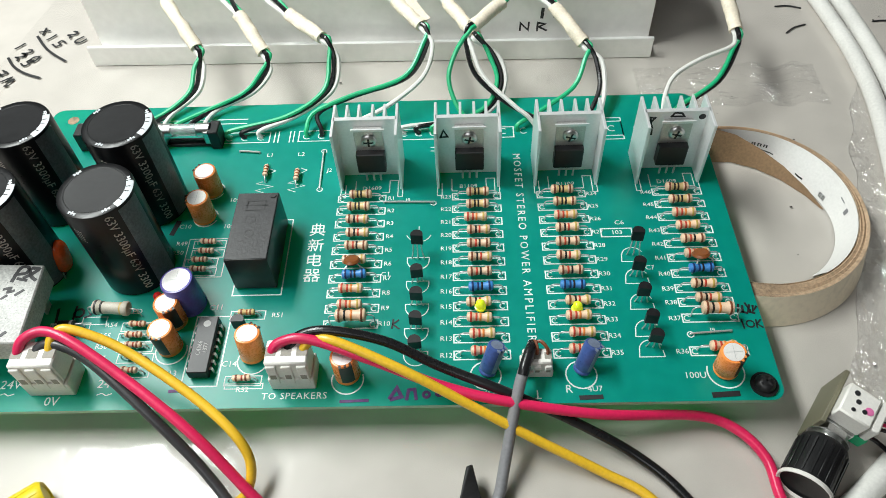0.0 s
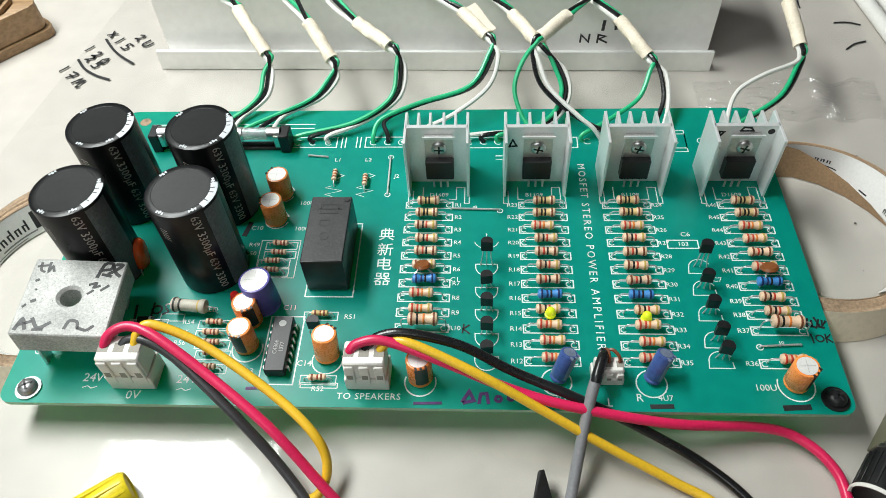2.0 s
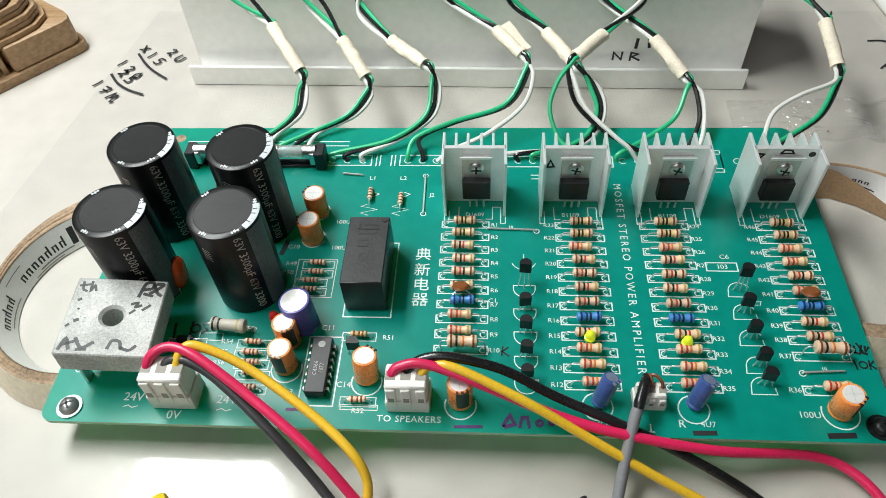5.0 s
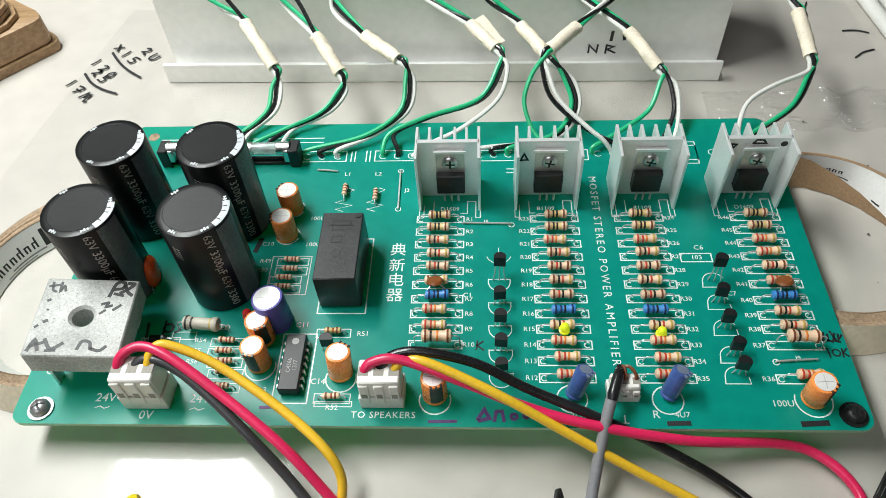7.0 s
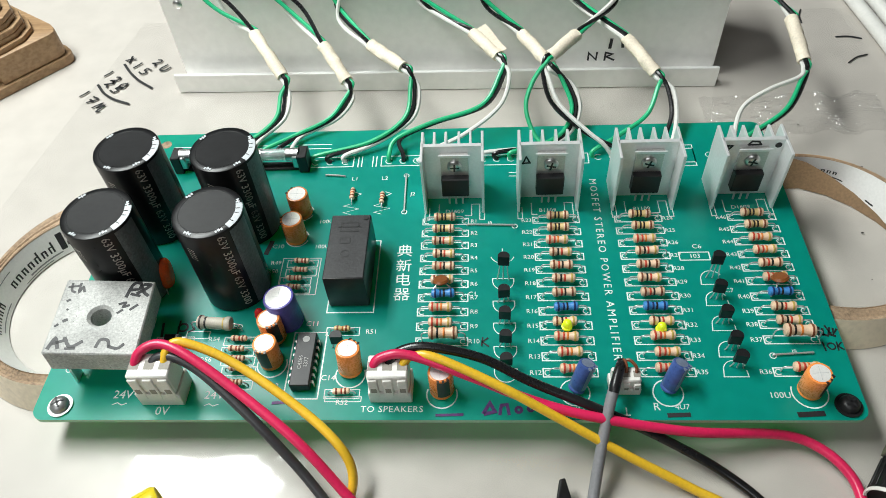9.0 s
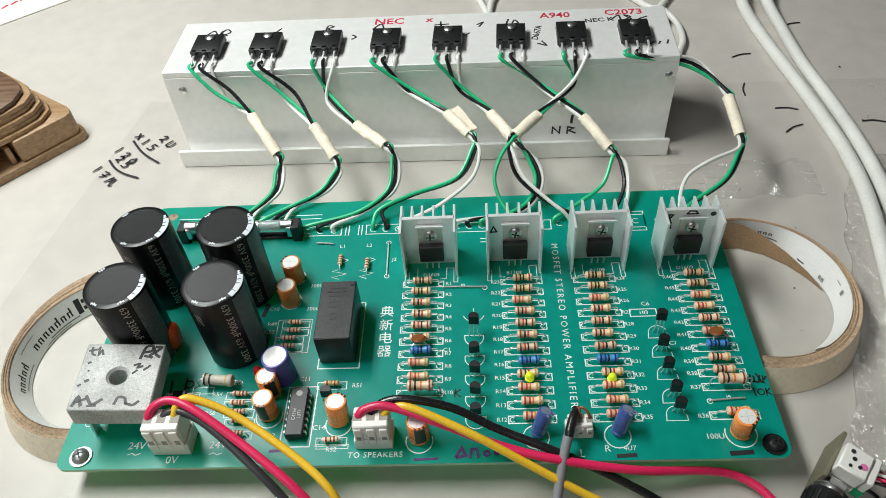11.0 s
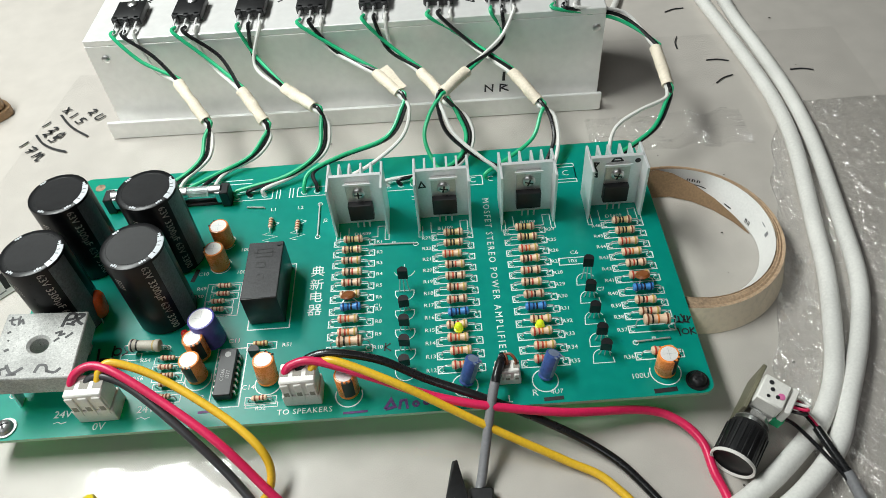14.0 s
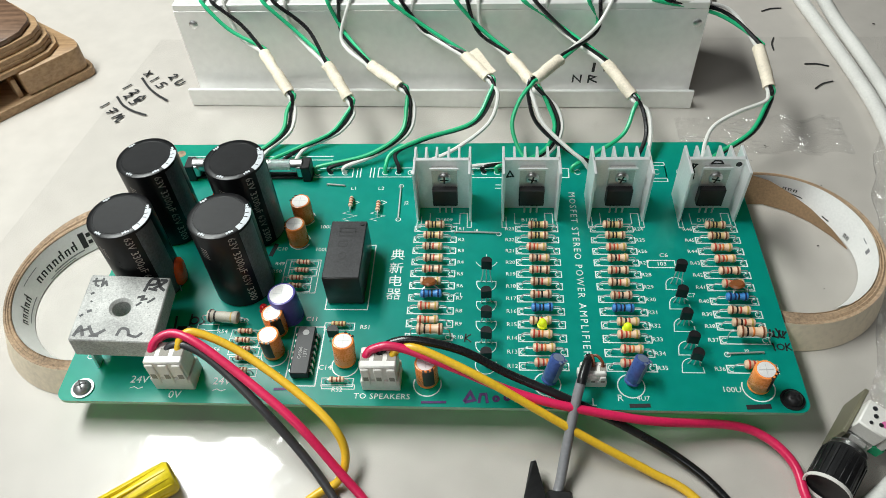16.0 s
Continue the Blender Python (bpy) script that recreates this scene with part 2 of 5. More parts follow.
def part(name, bm, material, parent=None, label="", smooth=True):
    me = bpy.data.meshes.new(name)
    bm.normal_update()
    for v in bm.verts:
        v.co *= MM
    for fc in bm.faces:
        fc.smooth = smooth
    if smooth:
        for e in bm.edges:
            if len(e.link_faces) == 2 and e.calc_face_angle(0) > 0.7:
                e.smooth = False
    bm.to_mesh(me)
    bm.free()
    for m in (material if isinstance(material, (list, tuple)) else (material,)):
        me.materials.append(m)
    ob = new(name, me)
    if parent is not None:
        ob.parent = parent
    if label:
        tagged(ob, label)
    return ob


def thing(name, label, category, x=0, y=0, z=0, rz=0, group="", kind="", rx=0, ry=0):
    ob = new(name)
    ob.empty_display_size = 0.005
    ob.matrix_world = pose(x * MM, y * MM, z * MM, rx, ry, rz)
    return tagged(ob, label, category, group, kind)


def B():
    return bmesh.new()


def box(bm, x0, x1, y0, y1, z0, z1, bevel=0.0, seg=1):
    r = bmesh.ops.create_cube(bm, size=1)
    for v in r["verts"]:
        v.co = ((x0 + x1) / 2 + v.co.x * (x1 - x0), (y0 + y1) / 2 + v.co.y * (y1 - y0), (z0 + z1) / 2 + v.co.z * (z1 - z0))
    if bevel:
        es = list({e for v in r["verts"] for e in v.link_edges})
        bmesh.ops.bevel(bm, geom=es, offset=bevel, segments=seg, affect="EDGES", profile=0.5)
    return bm


def lathe(bm, prof, seg=24, cx=0, cy=0, axis="z", caps=True):
    """Turns a profile of (radius, height) round an axis."""
    rings = []
    for r, h in prof:
        ring = []
        for k in range(seg):
            a = 2 * math.pi * k / seg
            c, s = r * math.cos(a), r * math.sin(a)
            p = {"z": (cx + c, cy + s, h), "x": (h, cx + c, cy + s), "y": (cx + s, h, cy + c)}[axis]
            ring.append(bm.verts.new(p))
        rings.append(ring)
    for a, b in zip(rings, rings[1:]):
        for k in range(seg):
            bm.faces.new((a[k], a[(k + 1) % seg], b[(k + 1) % seg], b[k]))
    if caps:
        bm.faces.new(list(reversed(rings[0])))
        bm.faces.new(rings[-1])
    return bm


def smooth_path(pts, n=8):
    ps = [Vector(p) for p in pts]
    ps = [2 * ps[0] - ps[1]] + ps + [2 * ps[-1] - ps[-2]]
    out = []
    for i in range(1, len(ps) - 2):
        p0, p1, p2, p3 = ps[i - 1:i + 3]
        for k in range(n):
            t = k / n
            out.append(0.5 * ((2 * p1) + (p2 - p0) * t + (2 * p0 - 5 * p1 + 4 * p2 - p3) * t * t + (3 * p1 - p0 - 3 * p2 + p3) * t ** 3))
    out.append(ps[-2])
    return out


def tube(bm, pts, r, seg=8, n=8, smooth=True, rz=None):
    """A round rod along points; rz: a second radius for a flattened rod."""
    path = smooth_path(pts, n) if smooth else [Vector(p) for p in pts]
    up = Vector((0, 0, 1))
    prev, side = [], None
    for i, p in enumerate(path):
        d = (path[min(i + 1, len(path) - 1)] - path[max(i - 1, 0)])
        d = d.normalized() if d.length > 1e-9 else Vector((0, 0, 1))
        s = d.cross(up) if side is None else side - d * side.dot(d)
        if s.length < 1e-4:
            s = d.cross(Vector((1, 0, 0)))
        side = s.normalized()
        u = side.cross(d)
        ring = [bm.verts.new(p + side * r * math.cos(2 * math.pi * k / seg) + u * (rz or r) * math.sin(2 * math.pi * k / seg)) for k in range(seg)]
        if prev:
            for k in range(seg):
                bm.faces.new((prev[k], prev[(k + 1) % seg], ring[(k + 1) % seg], ring[k]))
        else:
            bm.faces.new(list(reversed(ring)))
        prev = ring
    bm.faces.new(prev)
    return bm


def prism(bm, outline, z0, z1):
    lo = [bm.verts.new((x, y, z0)) for x, y in outline]
    hi = [bm.verts.new((x, y, z1)) for x, y in outline]
    n = len(outline)
    for k in range(n):
        bm.faces.new((lo[k], lo[(k + 1) % n], hi[(k + 1) % n], hi[k]))
    bm.faces.new(list(reversed(lo)))
    bm.faces.new(hi)
    return bm


def rounded(x0, x1, y0, y1, r, n=5):
    pts = []
    for cx, cy, a0 in ((x1 - r, y1 - r, 0), (x0 + r, y1 - r, 90), (x0 + r, y0 + r, 180), (x1 - r, y0 + r, 270)):
        for k in range(n + 1):
            a = radians(a0 + 90 * k / n)
            pts.append((cx + r * math.cos(a), cy + r * math.sin(a)))
    return pts


def stroke(bm, pts, w, z, h=0.08):
    """A flat inked line of width w through (x, y) points at height z, one ribbon with mitred corners."""
    ps = [Vector(p) for p in pts]
    closed = len(ps) > 3 and (ps[0] - ps[-1]).length < 1e-6
    if closed:
        ps = ps[:-1]
    n = len(ps)
    rows = []
    for k, p in enumerate(ps):
        a = (p - ps[k - 1]).normalized() if (k or closed) else None
        b = (ps[(k + 1) % n] - p).normalized() if (k < n - 1 or closed) else None
        a, b = a or b, b or a
        na, nb = Vector((-a.y, a.x)), Vector((-b.y, b.x))
        m = na + nb
        m = m.normalized() if m.length > 0.2 else na
        m = m * min(w / 2 / max(0.4, m.dot(na)), w)
        e = Vector((0, 0)) if closed or 0 < k < n - 1 else (a * (w / 3 if k else -w / 3))
        rows.append([bm.verts.new((q.x, q.y, zz)) for q, zz in ((p + m + e, z), (p + m + e, z + h), (p - m + e, z + h), (p - m + e, z))])
    for k in range(n if closed else n - 1):
        p, q = rows[k], rows[(k + 1) % n]
        for c in range(3):
            bm.faces.new((p[c], q[c], q[c + 1], p[c + 1]))
    if not closed:
        bm.faces.new(rows[0][::-1])
        bm.faces.new(rows[-1])
    bmesh.ops.recalc_face_normals(bm, faces=bm.faces)
    return bm


def letters(text, size, spacing=1.0, bold=0.0):
    """The built-in font's letters as a bmesh flat on z = 0, centred, in millimetres."""
    cu = bpy.data.curves.new("lettering", "FONT")
    cu.body, cu.size, cu.align_x, cu.align_y, cu.space_character = text, size, "CENTER", "CENTER", spacing
    cu.resolution_u = 2
    cu.offset = bold
    cu.extrude = 0.04
    tmp = bpy.data.objects.new("lettering", cu)
    scene.collection.objects.link(tmp)
    me = bpy.data.meshes.new_from_object(tmp.evaluated_get(bpy.context.evaluated_depsgraph_get()))
    bm = bmesh.new()
    bm.from_mesh(me)
    bpy.data.objects.remove(tmp)
    bpy.data.curves.remove(cu)
    bpy.data.meshes.remove(me)
    return bm


def ink_curve(bm, pts, w, z, h=0.06):
    """A rounded pen stroke through (x, y) points."""
    return stroke(bm, [(p.x, p.y) for p in smooth_path([(x, y, 0) for x, y in pts], 4)], w, z, h)


def move(bm, m):
    bmesh.ops.transform(bm, matrix=m, verts=bm.verts)
    if m.determinant() < 0:
        bmesh.ops.reverse_faces(bm, faces=bm.faces)
    return bm


def join(bm, other):
    me = bpy.data.meshes.new("joined")
    other.to_mesh(me)
    other.free()
    bm.from_mesh(me)
    bpy.data.meshes.remove(me)
    return bm


T = Matrix.Translation


def RZ(d):
    return Matrix.Rotation(radians(d), 4, "Z")


rnd = random.Random(7)
H = 13.5

# ---- table and room ----
bm = box(B(), -900, 900, -500, 1100, -30, 0, 3, 2)
tagged(part("table_top", bm, M_TABLE, None, smooth=False), "off-white laminate workbench top, stained and glossy", "table", kind="structure")
for nm, c in (("wall_north", (-2000, 2000, 2400, 2500, -780, 1800)), ("wall_south", (-2000, 2000, -1900, -1800, -780, 1800)), ("wall_west", (-2100, -2000, -1900, 2500, -780, 1800)), ("wall_east", (2000, 2100, -1900, 2500, -780, 1800)), ("floor", (-2100, 2100, -1900, 2500, -880, -780)), ("ceiling", (-2100, 2100, -1900, 2500, 1800, 1900))):
    tagged(part(nm, box(B(), *c), M_WALL, smooth=False), "plain painted workshop " + nm.split("_")[0], nm.split("_")[0], kind="structure")

# ---- circuit board ----
board = thing("circuit_board", "green printed circuit board lying on two tape rolls", "circuit board", 0, 0, 0)
BX0, BX1, BY0, BY1 = -131.0, 128.0, 95.2, 230.5
EDGE = rounded(BX0, BX1, BY0, BY1, 4)
bm = prism(B(), EDGE, H - 1.6, H - 0.01)
bmesh.ops.delete(bm, geom=[fc for fc in bm.faces if abs(fc.normal.z) > 0.9 or len(fc.verts) > 4], context="FACES_ONLY")
part("laminate_edge", bm, M_FR4, board, "pale sawn edge", smooth=False)
for nm, z, m in (("lower_mask", H - 1.6, M_UNDER), ("solder_mask", H, M_PCB)):
    bm = B()
    bm.faces.new([bm.verts.new((x, y, z)) for x, y in EDGE])
    part(nm, bm, m, board, smooth=False)


def silk(text, x, y, size, rz=0, spacing=1.0):
    bm = move(letters(text, size, spacing), T((x, y, H + 0.06)) @ RZ(rz))
    return part("printed_label", bm, M_SILK, board, smooth=False)


def silk_lines(paths, w=0.42):
    for p in paths:
        part("printed_outline", stroke(B(), p, w, H + 0.02, 0.04), M_SILK, board, smooth=False)


def loop(x0, x1, y0, y1):
    return [(x0, y0), (x1, y0), (x1, y1), (x0, y1), (x0, y0)]


def arc(cx, cy, r, a0, a1, n=20):
    return [(cx + r * math.cos(radians(a0 + (a1 - a0) * k / n)), cy + r * math.sin(radians(a0 + (a1 - a0) * k / n))) for k in range(n + 1)]


PADS = {}


def pad_ring(x, y, r=0.95):
    if r not in PADS:
        PADS[r] = part("solder_pad", stroke(B(), arc(0, 0, r, 50, 310, 10), 0.32, H + 0.02, 0.04), M_SILK, board, smooth=False)
        ob = PADS[r]
    else:
        ob = new("solder_pad", PADS[r].data)
        ob.parent = board
    ob.location = (x * MM, y * MM, 0)


# ---- resistors ----
def resistor(name, label, body_mat, bands, length=8.1, rad=1.5, span=14.3, lift=2.7, collars=None):
    th = thing(name, label, "resistor", group="resistors on the board")
    L, r = length / 2, rad
    prof = [(0.5 * r, -L), (0.95 * r, -L + 0.3), (1.08 * r, -L + 0.9), (1.04 * r, -L + 1.9), (0.86 * r, -L + 2.5), (0.86 * r, L - 2.5), (1.04 * r, L - 1.9), (1.08 * r, L - 0.9), (0.95 * r, L - 0.3), (0.5 * r, L)]
    body = part("body", lathe(B(), prof, 14, 0, lift, "x"), body_mat, th)
    if collars:
        for sx in (-1, 1):
            pr = [(0.5 * r, -L - 0.02), (0.97 * r, -L + 0.28), (1.1 * r, -L + 0.9), (1.06 * r, -L + 1.9), (0.9 * r, -L + 2.3)]
            part("end_cap", lathe(B(), [(a, sx * b) for a, b in pr], 14, 0, lift, "x"), collars, body)
    k = len(bands)
    xs = [-L + 1.35] + [-L + 3.1 + j * (length - 5.6) / max(1, k - 2) for j in range(k - 1)]
    xs[-1] = L - 1.35 if k > 3 else xs[-1]
    for x, c in zip(xs, bands):
        q = (1.10 if abs(x) > L - 2.2 else 0.90) * r
        part("colour_band", lathe(B(), [(q, x - 0.32), (q + 0.03, x - 0.27), (q + 0.03, x + 0.27), (q, x + 0.32)], 14, 0, lift, "x"), M_BAND[c], body)
    for sx in (-1, 1):
        e = span / 2
        tube_pts = [(sx * (L - 0.4), 0, lift), (sx * (e - 1.2), 0, lift), (sx * (e - 0.3), 0, lift - 0.6), (sx * e, 0, lift - 1.6), (sx * e, 0, -0.5)]
        part("lead", tube(B(), tube_pts, 0.24, 6, 3), M_TIN, th)
    return th


PATTERNS = {}


def put_resistor(kind, x, y, rz=0.0, z=H):
    spec = {
        "std": ("quarter_resistor", "beige carbon resistor with red and brown bands", M_BEIGE, ("brown", "black", "red", "gold")),
        "std2": ("quarter_resistor", "beige carbon resistor with orange and red bands", M_BEIGE, ("red", "red", "orange", "gold")),
        "std3": ("quarter_resistor", "beige carbon resistor with brown and black bands", M_BEIGE, ("brown", "red", "black", "brown")),
        "tan": ("quarter_resistor", "tan resistor with beige ends and black bands", M_TAN, ("brown", "black", "black", "brown")),
        "blue": ("metal_film_resistor", "blue metal film resistor with dark bands", M_BLUE_R, ("navy", "navy", "black", "navy")),
    }[kind]
    m = pose(x * MM, y * MM, z * MM, 0, 0, rz)
    if kind not in PATTERNS:
        th = resistor(*spec, collars=M_BEIGE if kind == "tan" else None)
        th.matrix_world = m
        PATTERNS[kind] = th
        return th
    return copy_thing(PATTERNS[kind], m)


PITCH = 5.95
col_x = {1: -0.7, 2: 40.7, 3: 71.1, 4: 112.3}
kinds = {1: ["tan", "tan", "std", "std", "std3", "std", "blue", "std2", "std2"],
         2: ["tan", "tan", "std2", "std", "std3", "std", "std3", "blue", "std", "std2", "std2", "std2"],
         3: ["tan", "tan", "std2", "std", "std3", "std", "std3", "blue", "std", "std2", "std2", "std2"],
         4: ["tan", "tan", "std2", "std2", "std3", "std2", "blue", "std", "std"]}
first = {1: 1, 2: 23, 3: 24, 4: 46}
step = {1: 1, 2: -1, 3: 1, 4: -1}
for c in (1, 2, 3, 4):
    cx = col_x[c]
    boxes = []
    count = {1: 10, 2: 12, 3: 12, 4: 12}[c]
    for k in range(count):
        y = 177.1 - PITCH * k - (0.6 if c == 4 and 5 < k < 8 else 0)
        if c == 4 and k == 10:
            continue
        boxes.append(loop(cx - 8.6, cx + 8.6, y - 1.5, y + 1.5))
        pad_ring(cx - 7.15, y)
        pad_ring(cx + 7.15, y)
        if k < len(kinds[c]):
            put_resistor(kinds[c][k], cx + rnd.uniform(-0.7, 0.7), y + rnd.uniform(0.0, 0.4), rnd.uniform(-2, 2))
        num = first[c] + step[c] * (k if not (c == 4 and k == 11) else 10)
        silk("R%d" % num, cx + (10.7 if c in (1, 3) else -11.0), y, 2.45)
    silk_lines(boxes)
# doubled-up larger resistors at the column ends
big1 = resistor("half_watt_resistor", "larger beige resistor mounted high over another", M_BEIGE, ("brown", "black", "orange", "brown"), 9.8, 2.0, 14.4, 5.0)
big1.matrix_world = pose(0.0, 0.1238, H * MM)
big2 = copy_thing(big1, pose(0.1135, 0.1240, H * MM, 0, 0, -2))
tagged(big2, "larger beige resistor mounted beside marker writing")
put_resistor("std2", 113.0, 112.0)


# small resistors in the left half
def tiny(x, y, rz=0, label="small beige resistor with brown and red bands", mat_=None, z=H):
    key = ("tiny", mat_)
    if key not in PATTERNS:
        PATTERNS[key] = resistor("small_resistor", label, mat_ or M_BEIGE, ("brown", "red", "orange", "brown"), 5.6, 0.95, 8.6, 1.9)
        PATTERNS[key].matrix_world = pose(x * MM, y * MM, z * MM, 0, 0, rz)
        return PATTERNS[key]
    return copy_thing(PATTERNS[key], pose(x * MM, y * MM, z * MM, 0, 0, rz))


smalls = [(-68.7, 124.2), (-68.9, 120.2), (-68.0, 116.5), (-67.0, 112.6), (-67.0, 107.6), (-52.5, 157.5), (-52.5, 153.4), (-54.0, 149.6), (-53.8, 145.7), (-31.8, 104.2)]
for x, y in smalls:
    tiny(x, y, rnd.uniform(-3, 3))
tiny(-34.2, 127.8, 0, "small tan resistor with black bands", M_TAN)
tiny(-37.6, 191.0, 90)
tiny(-25.7, 188.5, 90)
silk_lines([loop(x - 5.6, x + 5.6, y - 1.6, y + 1.6) for x, y in smalls + [(-34.2, 127.8)]], 0.3)
for t_, x, y in (("R54", -78, 125), ("R55", -79, 121), ("R56", -79, 117), ("R57", -78.5, 112.8), ("R49", -62.5, 158), ("R50", -63, 154), ("R51", -24.5, 127.6), ("R52", -31.5, 101.2)):
    silk(t_, x, y, 2.5)
hv = resistor("power_resistor", "grey power resistor with black bands", M_GREY_R, ("black", "black", "gold"), 12.0, 2.3, 17, 4.0)
hv.matrix_world = pose(-0.0775, 0.1290, H * MM, 0, 0, -4)

# silkscreen writing
for ch, y in (("典", 162.6), ("新", 155.6), ("电", 149.2), ("器", 142.8)):
    silk(ch, -15.3, y, 6.0)
silk("MOSFET STEREO POWER AMPLIFIER", 56.2, 157.3, 3.9, -90, 1.37)
silk("24V", -103, 104.0, 4.1)
silk("24V", -73, 103.8, 4.1)
silk("0V", -88.6, 98.2, 4.1)
silk("TO SPEAKERS", -15.5, 98.8, 3.0, 0, 1.1)
silk("R", 65.8, 99.6, 3.6)
silk("L", 46.5, 99.2, 3.6)
silk("T", 56.5, 98.2, 4.0, 180)
silk("4U7", 73.5, 99.6, 2.6)
silk("4U7", 43, 98.6, 3.0)
silk("100U", 103.5, 103.5, 3.0)
silk("100U", -46.5, 165.5, 2.6)
silk("100U", -46.5, 178, 2.6)
silk("C10", -63, 165.8, 2.6)
silk("2200U", -92, 163.5, 2.8)
silk("C13", -55, 107.0, 2.8)
silk("C14", -37, 110, 2.8)
silk("C11", -45, 131, 2.8)
silk("LED", -71.5, 130, 2.8)
silk("C6", 89.8, 163.2, 2.8)
silk("103", 88.4, 158.8, 2.6)
silk("C7", 97, 143.5, 2.6)
silk("C1", 9.5, 143.0, 2.6)
silk("L1", -37.8, 201.0, 2.8)
silk("L2", -25.8, 201.0, 2.8)
silk("J2", -14, 192, 2.6)
silk("J8", 16, 176.0, 2.2)
silk("J9", 112, 119.0, 2.2)
for x, t_ in ((2.6, "D1609"), (37.9, "B1109"), (73.1, "B1109"), (109.6, "D1609")):
    silk(t_, x, 182.2, 2.6)
    silk_lines([[(x - 11.3, 184), (x - 11.3, 178), (x - 9.6, 178), (x - 9.6, 184)], [(x + 11.3, 187), (x + 11.3, 178), (x + 9.6, 178), (x + 9.6, 186), (x + 6.5, 186), (x + 6.5, 180), (x + 4, 180)], [(x - 6, 186), (x - 6, 180), (x - 4, 180)]], 0.32)
silk_lines([arc(x, y, 4.3, 20, 340) for x, y in ((-56.4, 170), (-56.4, 183))] + [arc(-56.2, 115.2, 4.9, 160, 380), arc(-29.8, 111.2, 4.8, 160, 380), arc(0, 104, 4.8, 160, 380), arc(41.5, 104.6, 4.6, 0, 360), arc(70, 104.4, 4.6, 0, 360), arc(112.6, 104.6, 5.4, 160, 380), loop(-40.8, -24.6, 135.6, 168), loop(-50.5, -39.5, 102.5, 127.5), [(-50, 222), (-118, 222)], [(-50, 219.5), (-118, 219.5)], loop(83, 93.5, 157, 160.6)])
silk_lines([loop(-58.5, -39.5, 208.2, 214), loop(-28, -10, 208.2, 214), loop(10.5, 28.5, 207.6, 213.4), loop(30.5, 56, 207.6, 213.4), [(-37.5, 208), (-37.5, 214)], [(-36, 208), (-36, 214)], [(-30, 208), (-30, 214)], [(-31.5, 208), (-31.5, 214)], loop(86.5, 98, 205, 217), loop(88.5, 98, 207, 215), [(24, 203), (30, 203)], [(24, 201), (30, 201)]])
for x in (-55.3, -49.2, -42.8, -24.7, -18.9, -13.3, 13.6, 19.3, 25.0, 36, 42, 52, 60, 66, 74, 80, 104, 110, 94):
    pad_ring(x, 211, 1.5)
th = B()
lathe(th, [(2.3, H + 0.01), (2.3, H + 0.03)], 20, -122, 224)
part("mounting_hole", th, M_CORE, board, smooth=False)

for x in (-37.6, -25.7):
    silk_lines([[(x + 0.8, 193.5), (x + 3.2, 192.5), (x + 0.8, 191)], [(x - 1, 187), (x - 3.2, 186), (x + 3.2, 184.5), (x - 3.0, 182.6), (x, 181.5)]], 0.25)
silk_lines([[(-105.5, 100.6), (-104, 101.2), (-102.6, 100.4), (-101, 101)], [(-75.5, 100.2), (-74, 100.8), (-72.6, 100), (-71, 100.6)], arc(-124.5, 113.5, 1.1, 0, 360, 12), loop(-60, -46, 143.4, 160), [(20.3, 163.5), (20.3, 160)], arc(20.3, 161, 4.4, 200, 340), loop(-37, -25.5, 101.5, 103.2)], 0.28)
# marker writing on the board
SCRAWL = M_INK


def scrawl(pts, w):
    return part("marker_stroke", stroke(B(), pts, w, H + 0.1), SCRAWL, board, smooth=False)


scrawl([(69.0, 96.8), (75, 97.0)], 1.4)
scrawl([(107.5, 97.0), (114.5, 97.4)], 1.7)
scrawl([(12.9, 125.0), (12.5, 121.8)], 0.5)
scrawl([(14.6, 124.8), (12.7, 123.3), (14.8, 121.6)], 0.5)
for k in range(5):
    x = 122.0 + k * 1.1
    scrawl([(x, 128 + rnd.uniform(-1, 1)), (x + rnd.uniform(-1, 1), 125.5), (x + 1, 126 + rnd.uniform(-1.5, 2))], 0.7)
scrawl([(121.6, 122.5), (121.8, 119.4)], 0.5)
scrawl(arc(124.0, 121.0, 1.2, 0, 360, 10), 0.45)
scrawl([(126.0, 122.5), (125.8, 119.5)], 0.5)
scrawl([(127.4, 122.4), (126.0, 121.0), (127.5, 119.7)], 0.5)
scrawl(arc(-90.0, 129.8, 1.6, 0, 360, 10), 0.7)
scrawl([(-91.5, 132.5), (-91.3, 127)], 0.7)
scrawl([(-87.5, 131.5), (-86, 129), (-87.6, 128)], 0.6)
scrawl([(-67, 162.5), (-65.8, 168)], 1.8)
scrawl([(-97.3, 131.5), (-96.5, 125.5)], 0.9)
scrawl([(-66, 105.5), (-63, 102.0), (-65, 101.6)], 0.6)
SCRAWL = M_INK_P
scrawl([(13.0, 97.6), (15, 101), (16.5, 98.0), (13.4, 97.2)], 1.1)
scrawl([(18, 97.2), (18.5, 100.2), (20.3, 100.4), (20.8, 97.2)], 1.0)
scrawl(arc(23.8, 98.6, 0.9, 0, 360, 10), 0.9)
scrawl(arc(27.5, 99.0, 0.8, 0, 360, 10), 0.9)
scrawl([(30.5, 98), (30.8, 101)], 1.0)
scrawl([(-1.5, 96.8), (6.5, 97.0)], 0.9)
scrawl([(-53.5, 101.0), (-47, 101.4)], 1.0)


